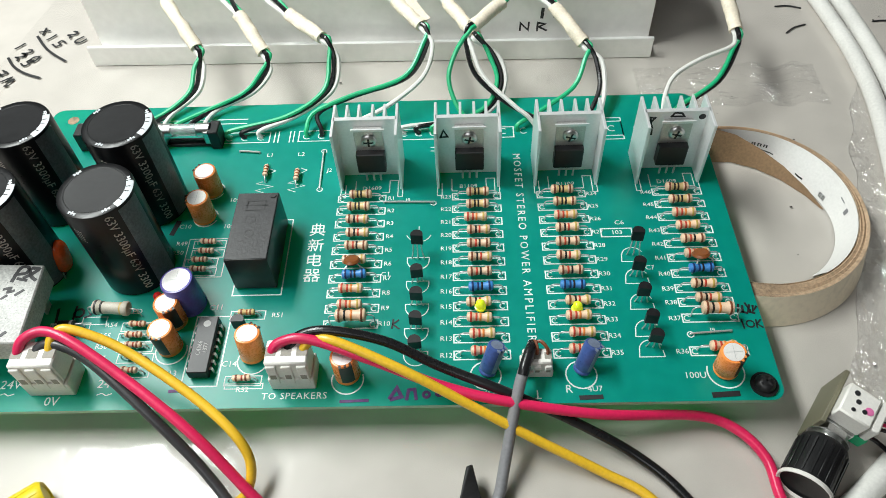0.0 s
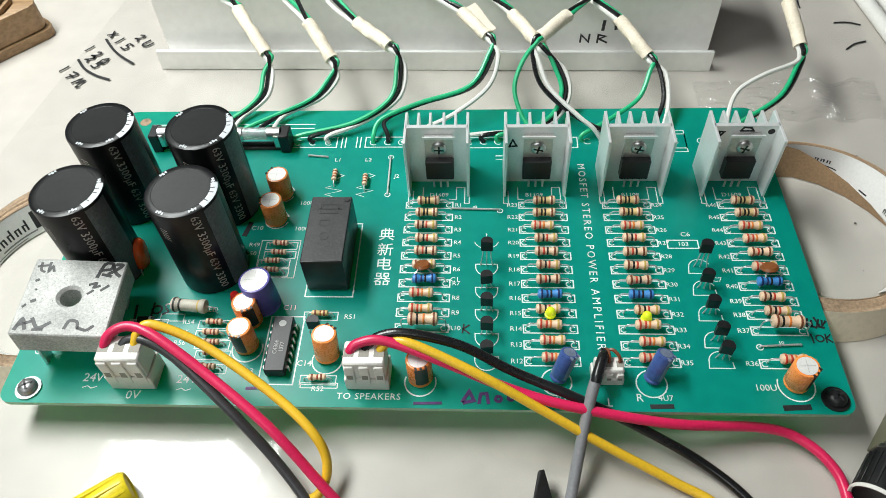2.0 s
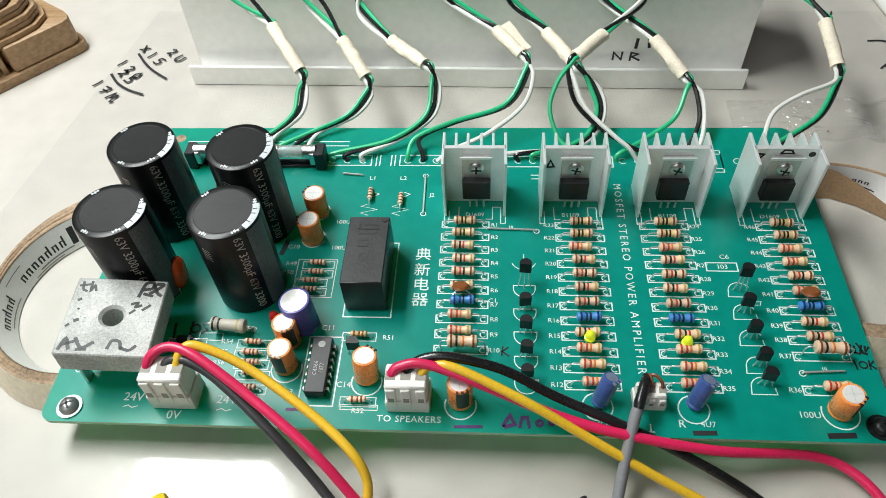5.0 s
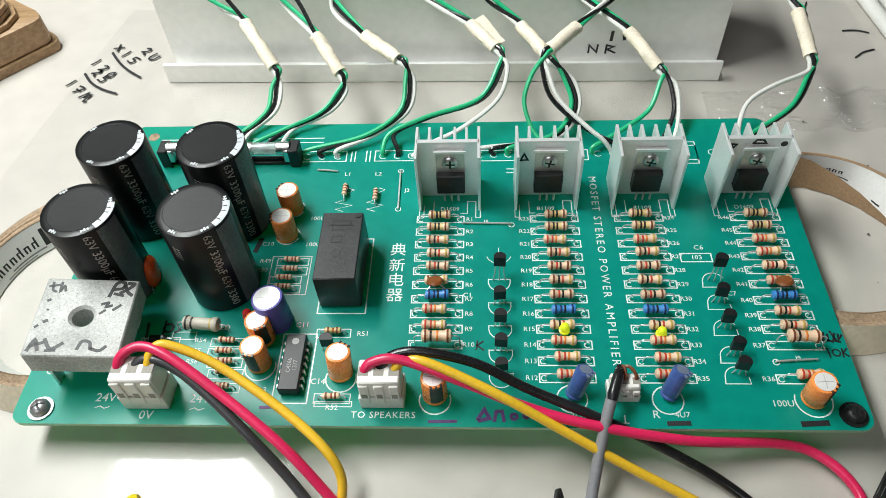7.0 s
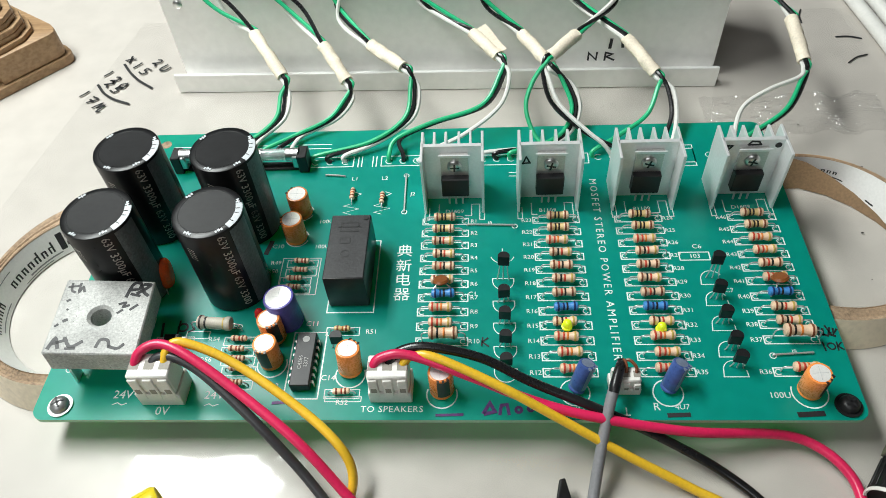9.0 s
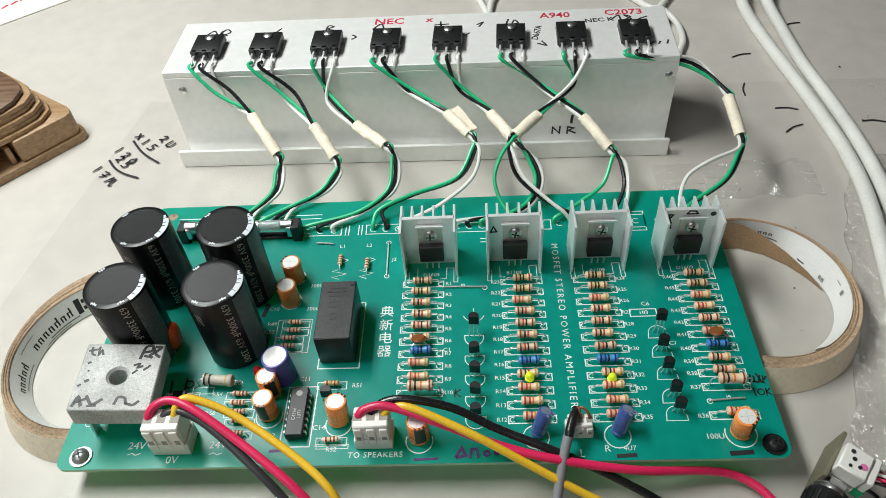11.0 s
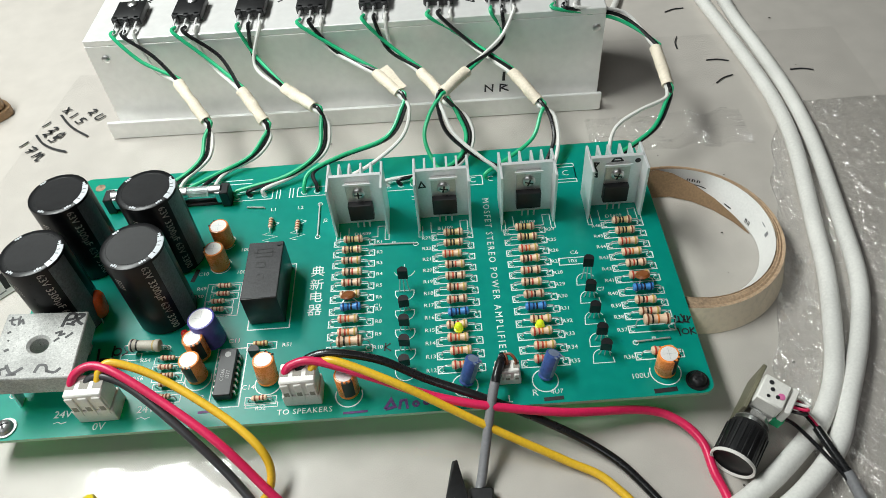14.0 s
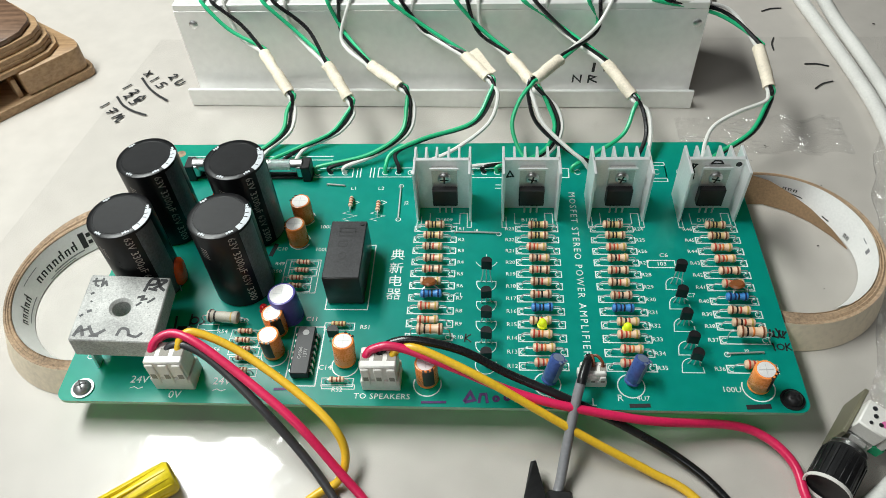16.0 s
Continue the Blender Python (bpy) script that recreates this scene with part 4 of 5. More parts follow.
# ---- small heat sinks with power transistors ----
def heat_sink(x, label, ink_dots, ink_strokes=()):
    th = thing("finned_heat_sink", label, "heat sink", x, 189.0, H, 0, "small heat sinks on the board")
    W, Z1 = 10.95, 27.2
    part("plate", box(B(), -W, W, 0.0, 1.6, 0.3, Z1), M_ALU, th, smooth=False)
    for sx in (-1, 1):
        part("wing", box(B(), sx * W - 0.5, sx * W + 0.5, -7.8, 8.4, 0.1, Z1, 0.15), M_ALU, th, smooth=False)
    for fx in (-6.6, -2.4, 2.4, 6.6):
        part("fin", box(B(), fx - 0.45, fx + 0.45, 1.6, 8.2, 0.3, Z1, 0.1), M_ALU, th, smooth=False)
    if ink_dots:
        part("marker_dot", move(prism(B(), [(p[0], p[1]) for p in arc(0, 0, 1.2, 0, 345, 12)], 0, 0.08), T((ink_dots[0], -0.02, ink_dots[1])) @ Matrix.Rotation(radians(90), 4, "X")), M_INK, th, smooth=False)
    for pts in ink_strokes:
        part("marker_stroke", move(stroke(B(), pts, 0.7, 0), T((0, -0.02, 0)) @ Matrix.Rotation(radians(90), 4, "X")), M_INK, th, smooth=False)
    tr = thing("power_transistor", "black tab transistor screwed to its heat sink", "transistor", x + 0.6, 188.9, H, 0, "transistors on heat sinks")
    tab = box(B(), -5.1, 5.1, -1.3, 0, 13.4, 24.2, 0.2)
    part("metal_tab", tab, M_TAB, tr, smooth=False)
    part("package", box(B(), -5.1, 5.1, -3.9, 0, 5.2, 14.2, 0.35), M_BLACK, tr, smooth=False)
    part("insulator_strip", box(B(), -5.8, 5.8, -1.8, -1.3, 23.3, 24.3), M_ALU, tr, smooth=False)
    scr = thing("screw", "small crosshead steel screw in a heat sink", "screw", x + 0.6, 188.9, H, 0)
    s = lathe(B(), [(2.7, 0), (2.75, 0.6), (2.3, 1.15), (1.3, 1.4), (0.3, 1.42)], 24)
    part("head", move(s, T((0, -1.3, 18.9)) @ Matrix.Rotation(radians(90), 4, "X")), M_CHROME, scr)
    sl = B()
    stroke(sl, [(-1.5, 0), (1.5, 0)], 0.7, 1.2, 0.26)
    stroke(sl, [(0, -1.5), (0, 1.5)], 0.7, 1.2, 0.26)
    part("slot", move(sl, T((0, -1.3, 18.9)) @ Matrix.Rotation(radians(90), 4, "X") @ RZ(rnd.uniform(0, 90))), M_INK, scr, smooth=False)
    for k in (-1, 0, 1):
        part("lead", tube(B(), [(k * 2.54, -2.3, 5.8), (k * 2.54, -2.3, -0.4)], 0.42, 5, 1), M_TIN, tr)
    return th


heat_sink(2.6, "extruded aluminium heat sink on the board", None)
heat_sink(37.9, "extruded aluminium heat sink with a marker letter", None, ([(-9.6, 18.0), (-8.4, 21.4), (-7.0, 18.4), (-9.4, 18.2)],))
heat_sink(73.1, "extruded aluminium heat sink near the middle", None)
heat_sink(109.6, "extruded aluminium heat sink with marker dots near the board corner", (8.6, 24.6), ([(-8.6, 22.5), (-7.4, 24.6), (-9.0, 24.8), (-8.6, 22.6), (-7.6, 20.0)], [(-9.4, 17.6), (-7.6, 19.0), (-7.4, 17.0), (-9.4, 17.4)], [(-2.0, 25.0), (-1.0, 26.6), (1.4, 26.4), (2.4, 25.0), (-1.8, 25.0)]))


# ---- board screws and spacers ----
def screw(x, y, label, dark):
    sc = thing("board_screw", label, "screw", x, y, H, 0)
    part("washer", lathe(B(), [(4.0, 0.02), (4.0, 0.6), (2.2, 0.6)], 24), M_BLACK if dark else M_STEEL, sc)
    part("head", lathe(B(), [(3.0, 0.6), (3.0, 1.3), (2.3, 2.4), (1.0, 2.9)], 24), M_BLACK if dark else M_STEEL, sc)
    sl = B()
    stroke(sl, [(-1.8, 0), (1.8, 0)], 0.6, 2.8, 0.15)
    stroke(sl, [(0, -1.8), (0, 1.8)], 0.6, 2.8, 0.15)
    part("slot", move(sl, RZ(30)), M_INK, sc, smooth=False)


screw(-122.4, 100.0, "bright crosshead screw at the board corner", False)
screw(122.6, 100.0, "dark crosshead screw at the board corner", True)

# ---- large aluminium bar with eight output transistors ----
bar = thing("heat_sink_bar", "large aluminium channel heat sink with marker writing", "heat sink", -5.0, 274.2, 0, -1.25)
BL, BR = -128.0, 126.5
part("top_plate", box(B(), BL + 1.2, BR, 9.0, 56.0, 50.0, 53.5, 0.4), M_ALU_BIG, bar, smooth=False)
part("front_plate", box(B(), BL + 0.9, BR, 9.0, 12.5, 0.2, 50.0, 0.2), M_ALU_BIG, bar, smooth=False)
part("back_plate", box(B(), BL + 1.2, BR, 52.5, 56.0, 0.2, 50.0, 0.2), M_ALU_BIG, bar, smooth=False)
part("foot_plate", box(B(), BL - 1.6, BR + 0.3, 1.9, 9.0, 0.2, 3.4), M_ALU_BIG, bar, smooth=False)
part("front_lip", box(B(), BL - 1.6, BR + 0.3, 0.0, 1.9, 0.2, 10.4, 0.25), M_ALU_BIG, bar, smooth=False)
for x in (BL + 9, BR - 4):
    part("side_screw", move(lathe(B(), [(2.0, 0), (2.0, 0.8), (1.2, 1.4)], 14), T((x, 9.0, 43.0)) @ Matrix.Rotation(radians(90), 4, "X")), M_CHROME, bar)
for w, pts in ((1.4, [(68.0, 16.0), (68.3, 20.5)]), (1.4, [(73.8, 16.4), (73.0, 21.6), (74.6, 20.4)]), (0.9, [(58.5, 9.5), (58.6, 13.4), (62.2, 9.6), (62.4, 13.6)]), (0.9, [(66.2, 9.2), (66.4, 13.4), (69.6, 12.6), (66.8, 11.2), (70.4, 9.3)])):
    part("marker_stroke", move(stroke(B(), pts, w, 0), T((9.5, 8.9, 0)) @ Matrix.Rotation(radians(90), 4, "X")), M_INK, bar, smooth=False)
TOPZ = 53.52
SCRIBBLES = (
    [(-113, 42), (-109, 47), (-106, 43), (-103, 48)], [(-104, 42), (-100, 45), (-102, 48), (-105, 45), (-101, 42)], [(-79, 43), (-77, 41), (-73, 47)],
    [(-49, 42), (-48, 48), (-45, 47), (-48, 45), (-44, 43), (-49, 42)], [(-24, 43), (-20, 48), (-18, 42)], [(8, 45), (15, 45.5)], [(11, 48), (11.5, 42)],
    [(30, 44), (33, 46), (31, 42)], [(44, 40), (46, 48)], [(47, 40), (49, 47), (51, 44), (48, 43), (52, 40)], [(-52, 39.5), (-43, 40)],
    [(98, 44), (102, 48), (103, 43)], [(104, 43), (108, 46), (105, 48), (109, 43)], [(112, 44), (116, 46)], [(118, 20), (119, 22)], [(122, 20), (123, 23)], [(116, 22), (114, 20)],
    [(24, 34), (26, 36)], [(-34, 34), (-32, 36), (-34, 38)], [(60, 24), (64, 22), (62, 26)])
for pts in SCRIBBLES:
    part("marker_stroke", ink_curve(B(), pts, 0.9, TOPZ), M_INK, bar, smooth=False)
for t_, x, y, s_ in (("NEC", -16, 50, 8), ("x", 5, 50.5, 7), ("A940", 70, 50.2, 7.2), ("C2073", 105, 51, 7.2)):
    part("red_marker_code", move(letters(t_, s_, 1.0, 0.12), T((x, y, TOPZ + 0.03))), M_INK_R, bar, "red marker code", smooth=False)
part("black_marker_code", move(letters("D667A", 4.6, 1.0, 0.08), T((60, 34, TOPZ + 0.03)) @ RZ(78)), M_INK, bar, smooth=False)
part("black_marker_code", move(letters("NEC K", 5, 1.0, 0.08), T((92, 44, TOPZ + 0.03)) @ RZ(4)), M_INK, bar, smooth=False)


def bar_y(x, d):
    return 274.2 + d - math.tan(radians(1.25)) * (x + 5.0)


TX = [-111.0, -81.0, -50.0, -19.9, 10.9, 42.3, 72.0, 102.6]


def output_transistor(x, rz):
    th = thing("output_transistor", "large black flat-pack transistor bolted to the bar", "transistor", x, bar_y(x, 27), 53.55, rz, "output transistors on the bar")
    part("package", box(B(), -7.2, 7.2, -7.5, 9.2, 0.6, 4.6, 0.5, 2), M_BLACK, th)
    part("back_plate", box(B(), -6.8, 6.8, -6.5, 9.0, 0.0, 0.6), M_TIN, th, smooth=False)
    part("bolt", lathe(B(), [(2.4, 4.6), (2.4, 5.2), (1.4, 5.8)], 16, 0.4, 5.2), M_CHROME, th)
    for k in (-1, 0, 1):
        part("lead_boot", box(B(), k * 5.2 - 1.3, k * 5.2 + 1.3, -8.4, -5.6, 1.0, 4.6, 0.2), M_INK, th)
        part("lead", tube(B(), [(k * 5.2, -7.5, 3.0), (k * 5.2, -11, 2.8), (k * 5.2, -17.5, 1.4)], 0.55, 6, 3, True, 0.3), M_TIN, th)
    return th


for x in TX:
    output_transistor(x, -1.25 + rnd.uniform(-1.5, 1.5))

# ---- wire bundles between the bar and the board ----
W3 = (("green_wire", M_GREEN_W), ("black_wire", M_BLACK_W), ("white_wire", M_WHITE_W))


def bundle(tx, order, mid, a, b, tails, label, flag=0):
    """tx: the transistor; mid: the sag of the three wires before the sleeve from a to b; tails: each wire's way on to the board."""
    th = thing("wire_bundle", label, "wire", 0, 0, 0, 0, "wire bundles to the board")
    va, vb = Vector(a), Vector(b)
    d = (vb - va).normalized()
    s = d.cross(Vector((0, 0, 1))).normalized()
    u = s.cross(d)
    offs = (s * -1.0 + u * 0.5, s * 0.2 + u * 1.1, s * 1.1 - u * 0.3)
    for (nm, m), k, o, tail, mi in zip(W3, order, offs, tails, mid):
        x0 = tx + 5.2 * k
        pts = [(x0, bar_y(x0, 13.5), 55.1), (x0, bar_y(x0, 9.4), 54.2)] + [mi] + [va - d * 4 + o, va + o, vb + o, vb + d * 4 + o] + list(tail)
        part(nm, tube(B(), pts, 0.92, 8, 7), m, th)
    sl = [va - d * 2, va + d * 2, (va + vb) / 2 + u * 0.2, vb - d * 2, vb + d * 1]
    wrap_ = tube(B(), sl, 2.8, 12, 6, True, 2.5)
    for v in wrap_.verts:
        v.co += noise.noise_vector(v.co * 0.22) * 0.5 + noise.noise_vector(v.co * 0.8) * 0.25
    part("tape_sleeve", wrap_, M_MASK, th, "cream masking tape sleeve")
    if flag:
        fl = B()
        rows_ = [[fl.verts.new(va.lerp(vb, q) - s * (1.5 + e * flag * (1 - 0.35 * q)) + u * (1.2 + zz + 0.5 * math.sin(5 * q + e))) for e in (0, 0.5, 1)] for zz in (0, 0.35) for q in (-0.12, 0.2, 0.5, 0.8, 1.05)]
        for base_ in (0, 5):
            for p, q in zip(rows_[base_:base_ + 5], rows_[base_ + 1:base_ + 5]):
                for k in (0, 1):
                    fl.faces.new((p[k], p[k + 1], q[k + 1], q[k]))
        part("tape_tail", fl, M_MASK, th, "loose tail of masking tape")
    return th


def fan(mids, ends, z=13.0):
    """The three ways through shared points, spread out a little, to their holes."""
    res = []
    for k, e in enumerate(ends):
        o = (k - 1) * 1.7
        res.append([(x + o, y + 0.6 * k, zz + 0.5 * (1 - k)) for x, y, zz in mids] + [(e[0], e[1] + 1.2, 16.0), (e[0], e[1], z)])
    return res


bundle(TX[0], (-1, 0, 1), [(-104, 279, 44), (-98, 280, 46), (-100, 280, 39)], (-86, 269, 36), (-73.5, 252, 27.5), fan([(-71.5, 243, 23), (-73, 233, 18.5), (-82, 223, 16)], [(-94, 215), (-88, 215), (-82, 215)]), "green, black and white wires with a tape sleeve")
bundle(TX[1], (-1, 0, 1), [(-72, 279, 43), (-66, 279, 44), (-74, 283, 40)], (-54.5, 262, 33.5), (-45, 248.5, 27), fan([(-43.5, 240, 22.5), (-50, 232, 18.5), (-64, 224, 16.5)], [(-78, 215), (-72, 215), (-66, 215)]), "green, black and white wires with a tape sleeve")
bundle(TX[2], (-1, 0, 1), [(-49, 281, 41), (-50, 281, 40), (-50, 278, 38)], (-33, 260, 35), (-19.5, 246.5, 34), fan([(-14.5, 238.5, 29), (-17, 228, 21.5), (-31, 218, 17.5)], [(-55.3, 211), (-49.2, 211), (-42.8, 211)]), "green, black and white wires with a tape sleeve")
t4 = fan([(23, 244, 31), (15, 232, 24), (-6, 225, 21), (-20, 218.5, 18.5)], [(-24.7, 211), (-18.9, 211), (0, 0)])
t4[2] = [(25, 243, 31), (21, 231, 25), (7, 220, 20), (-7, 214, 16.5), (-13.3, 211, 13)]
bundle(TX[3], (-1, 0, 1), [(-8, 279, 43), (-8, 279, 40), (-14, 283, 42)], (11, 264, 36.5), (20, 252.5, 34.5), t4, "green, black and white wires spread from a wide tape sleeve", 5.0)
bundle(TX[4], (-1, 0, 1), [(17, 280, 42), (16, 280, 40), (18, 280, 40)], (32, 266, 34), (41.5, 247, 33), fan([(49, 238, 29), (52, 230, 23), (48, 221, 18), (38, 215, 16)], [(25, 211), (19.3, 211), (13.6, 211)]), "green, black and white wires with a tape sleeve")
t6 = fan([(36, 235, 33), (33, 227, 26), (37, 218, 18)], [(42, 211), (0, 0), (0, 0)])
t6[1] = [(38.5, 236, 35), (42, 227, 28), (54, 218.5, 21), (66, 213, 17), (74, 211, 13)]
t6[2] = [(40.5, 235, 35), (45, 226, 28), (56, 217, 21.5), (62, 213.5, 18), (66, 211, 13)]
bundle(TX[6], (-1, 0, 1), [(71.5, 280, 42), (71, 275, 43), (70, 274, 45)], (51.5, 252.5, 42), (42.0, 243, 40), t6, "wires crossing over a neighbouring bundle")
t7 = fan([(87, 236, 28), (82, 226, 22), (70, 218, 18)], [(58, 211), (0, 0), (0, 0)])
t7[1] = [(89.5, 236, 27), (90.5, 227, 21), (86, 217, 17), (80, 211, 13)]
t7[2] = [(91.5, 236, 27), (92.5, 227, 21), (90, 217, 17), (86, 211, 13)]
bundle(TX[5], (-1, 0, 1), [(52, 281, 44), (57, 276, 42), (52, 282, 42)], (75, 256.5, 36.5), (84.5, 243, 31), t7, "green, black and white wires with a tape sleeve")
t8 = fan([(147, 243, 25), (138, 229, 20), (120, 216, 17)], [(119, 211), (123, 211), (0, 0)])
t8[2] = [(144, 243, 26), (131, 237, 25), (120, 230, 23), (115, 221, 20), (113.5, 211, 13)]
bundle(TX[7], (-1, 0, 1), [(126, 281, 47), (128, 282, 48), (131, 284, 48)], (144.3, 266.5, 37), (146.5, 250, 30), t8, "green, black and white wires looping past the bar's end")


# ---- heavy wires at the front of the board ----
def cable(name, label, pts, r, m, seg=12):
    th = thing(name, label, "wire", 0, 0, 0)
    part("insulation", tube(B(), pts, r, seg, 8), m, th)
    return th


cable("power_wire", "thick crimson wire arching from the power connector", [(-93.1, 105.0, 24), (-93.6, 105.6, 29), (-91.8, 108.6, 32.2), (-86.5, 110.8, 33), (-78, 108, 32), (-62.9, 99.3, 27), (-42.6, 85.7, 20), (-27.8, 73.9, 8), (-17, 64, 2.2), (0, 40, 1.9), (15, 10, 1.9)], 1.55, M_RED_W)
cable("power_wire", "thick charcoal wire arching from the power connector", [(-88.6, 105.0, 24), (-88.8, 105.8, 28.2), (-86.8, 107.8, 30), (-81, 107.6, 30), (-71.7, 103.2, 27), (-55, 90.7, 20), (-39.9, 78.5, 8), (-28, 65.0, 2.2), (-12, 40, 1.9), (0, 10, 1.9)], 1.55, M_DGREY_W)
cable("power_wire", "thick yellow wire arching from the power connector", [(-84.1, 105.0, 24), (-84.6, 106.4, 29), (-83.4, 109.8, 32), (-79, 111.6, 32.6), (-64.5, 107.6, 28), (-44.1, 96.1, 22), (-31.1, 86.5, 17), (-26.3, 79.9, 10), (-28.3, 72.7, 4), (-37.2, 67.1, 1.9), (-60, 45, 1.9), (-80, 15, 1.9)], 1.45, M_YEL_W)
cable("speaker_wire", "thick crimson wire from the speaker connector", [(-20.1, 105.6, 22), (-20.2, 106.0, 27), (-17.6, 108.0, 29.2), (-9, 108.3, 30), (9, 103.3, 26), (27.9, 98.3, 20), (46.6, 94.4, 17), (74.9, 92.2, 12), (103, 94.0, 6.5), (114.5, 90.2, 5.0), (121.0, 81.5, 4.5), (122.3, 71.0, 3.5), (125, 57, 2), (125, 15, 1.9)], 1.55, M_RED_W)
cable("speaker_wire", "thick black wire from the speaker connector", [(-15.8, 105.6, 22), (-15.6, 107.4, 27.4), (-11.0, 110.2, 30), (-2.4, 110.4, 31), (12.7, 108.3, 28), (27.9, 103.4, 22), (46.8, 97.2, 17.5), (65.8, 91.6, 10), (84.2, 83.2, 4), (96.9, 71.3, 2), (108, 50, 1.9), (112, 15, 1.9)], 1.5, M_BLACK_W)
cable("speaker_wire", "thick yellow wire from the speaker connector", [(-11.5, 105.6, 22), (-11.3, 106.6, 27), (-8, 108.7, 29.2), (-0.4, 107.0, 30), (18.5, 100.1, 25), (37.2, 93, 17), (56, 85.8, 9), (74.4, 78.5, 3), (87.8, 70.3, 2), (100, 50, 1.9), (102, 15, 1.9)], 1.45, M_YEL_W)
sig = cable("signal_cable", "grey shielded cable with black heat-shrink end", [(52.8, 103.0, 22.5), (50.7, 97.4, 19), (47.5, 85.5, 10), (44.9, 74.5, 4), (43.3, 66.8, 2.2), (42, 40, 2.1), (44, 10, 2.1)], 1.7, M_GREY_W)
part("heat_shrink", tube(B(), [(55.6, 110.5, 21.5), (54.4, 107.5, 23.0), (52.6, 102.6, 22.6), (51.9, 100.4, 21.4)], 1.6, 12, 5), M_BLACK_W, sig, "black heat-shrink sleeve")
for x, m in ((53.6, M_BLACK_W), (56.6, M_BAND["brown"]), (59.6, M_BAND["brown"])):
    part("core", tube(B(), [(55.4, 110.3, 21.8), ((x + 55.6) / 2, 110.4, 23.2), (x, 108.2, 22.5), (x, 107, 19.5)], 0.55, 6, 5), m, sig)

# ---- tape rolls under the board ----
def tape_roll(label, top, foot, lin_top, lin_foot, a0, a1, prints, strip=None, upright=400):
    """A slack roll lying flat, its coil pushed askew. Each ring is (x, y, half width, half depth); the white liner inside
    runs from angle a0 to a1 and leans inward, but stands upright past the angle named so; prints are (angle, angle, height share, height share, dark) bars on it."""
    h, n = 11.6, 96
    th = thing("tape_roll", label, "tape roll", top[0], top[1], 0, 0, "tape rolls under the board")

    def on(e, a, z, grow=0.0):
        return Vector((e[0] - top[0] + (e[2] + grow) * math.cos(radians(a)), e[1] - top[1] + (e[3] + grow) * math.sin(radians(a)), z))

    def skin(rings):
        bm = B()
        vs = [[bm.verts.new(on(e, 360 * k / n, z + dz * noise.noise(Vector((k * 0.45, z, e[2]))), g)) for k in range(n)] for e, z, g, dz in rings]
        for p, q in zip(vs, vs[1:]):
            for k in range(n):
                bm.faces.new((p[k], p[(k + 1) % n], q[(k + 1) % n], q[k]))
        bmesh.ops.recalc_face_normals(bm, faces=bm.faces)
        return bm

    part("side", skin([(foot, 0.0, -0.4, 0), (foot, 0.4, 0, 0), (top, h - 0.5, 0, 0), (top, h - 0.1, -0.2, 0.1)]), M_ROLL, th)
    mid_ = [tuple(top[i] + (lin_top[i] - top[i]) * q for i in range(4)) for q in (0.0, 0.22, 0.3, 0.5, 0.58, 0.8, 0.9)]
    part("wound_edge", skin([(e, h - 0.1 - d, -0.2, 0.25) for e, d in zip(mid_, (0.0, 0.1, 0.5, 0.05, 0.55, 0.1, 0.5))] + [(lin_top, h - 0.2, 0, 0.25)]), M_CORE, th, "brown wound paper edge")
    part("core_inside", skin([(lin_top, h - 0.2, 0.1, 0), (lin_top, 0.1, 0.1, 0)]), M_ROLL, th)

    def on_liner(a, v, off=0.0):
        q = max(0.0, min(1.0, (a - upright) / 25))
        low = on(lin_foot, a, 0.5, -0.15 - off).lerp(on(lin_top, a, 0.5, -0.3 - off), q * q * (3 - 2 * q))
        return on(lin_top, a, h - 0.5, -0.15 - off).lerp(low, v) + Vector((0, 0, off * 0.6))

    bm = B()
    cols = [[bm.verts.new(on_liner(a0 + (a1 - a0) * k / 60, v)) for v in (0.0, 0.5, 1.0)] for k in range(61)]
    for p, q in zip(cols, cols[1:]):
        for k in (0, 1):
            bm.faces.new((p[k], q[k], q[k + 1], p[k + 1]))
    part("loose_liner", bm, M_LINER, th, "white printed release liner")
    for b0, b1, v0, v1, dark in prints:
        bm = B()
        m = max(1, int(abs(b1 - b0) / 3))
        for k in range(m):
            p, q = b0 + (b1 - b0) * k / m, b0 + (b1 - b0) * (k + 1) / m
            bm.faces.new([bm.verts.new(on_liner(*c, 0.12)) for c in ((p, v1), (q, v1), (q, v0), (p, v0))])
        part("printed_bar", bm, M_INK if dark else M_GREY_W, th, smooth=False)
    if strip:
        bm = B()
        vs = [[bm.verts.new((x - top[0], y - top[1], z)) for x, y, z in pair] for pair in strip]
        for p, q in zip(vs, vs[1:]):
            bm.faces.new((p[0], q[0], q[1], p[1]))
        part("peeled_end", bm, M_LINER_B, th, "brown adhesive side of the peeled tape end")
    return th


def word(a, step_, v0, v1, tall):
    """A line of letter-sized bars along the liner; tall: one letter each, long or short."""
    out_ = []
    for k, c in enumerate(tall):
        q = a - step_ * k
        top_ = v0 if c == "t" else v0 + (v1 - v0) * 0.38
        out_ += [(q, q - step_ * 0.22, top_, v1, 1), (q - step_ * 0.45, q - step_ * 0.66, v0 + (v1 - v0) * 0.38, v1, 1)]
        out_.append((q, q - step_ * 0.66, v0 + (v1 - v0) * 0.38, v0 + (v1 - v0) * 0.5, 1))
    return out_


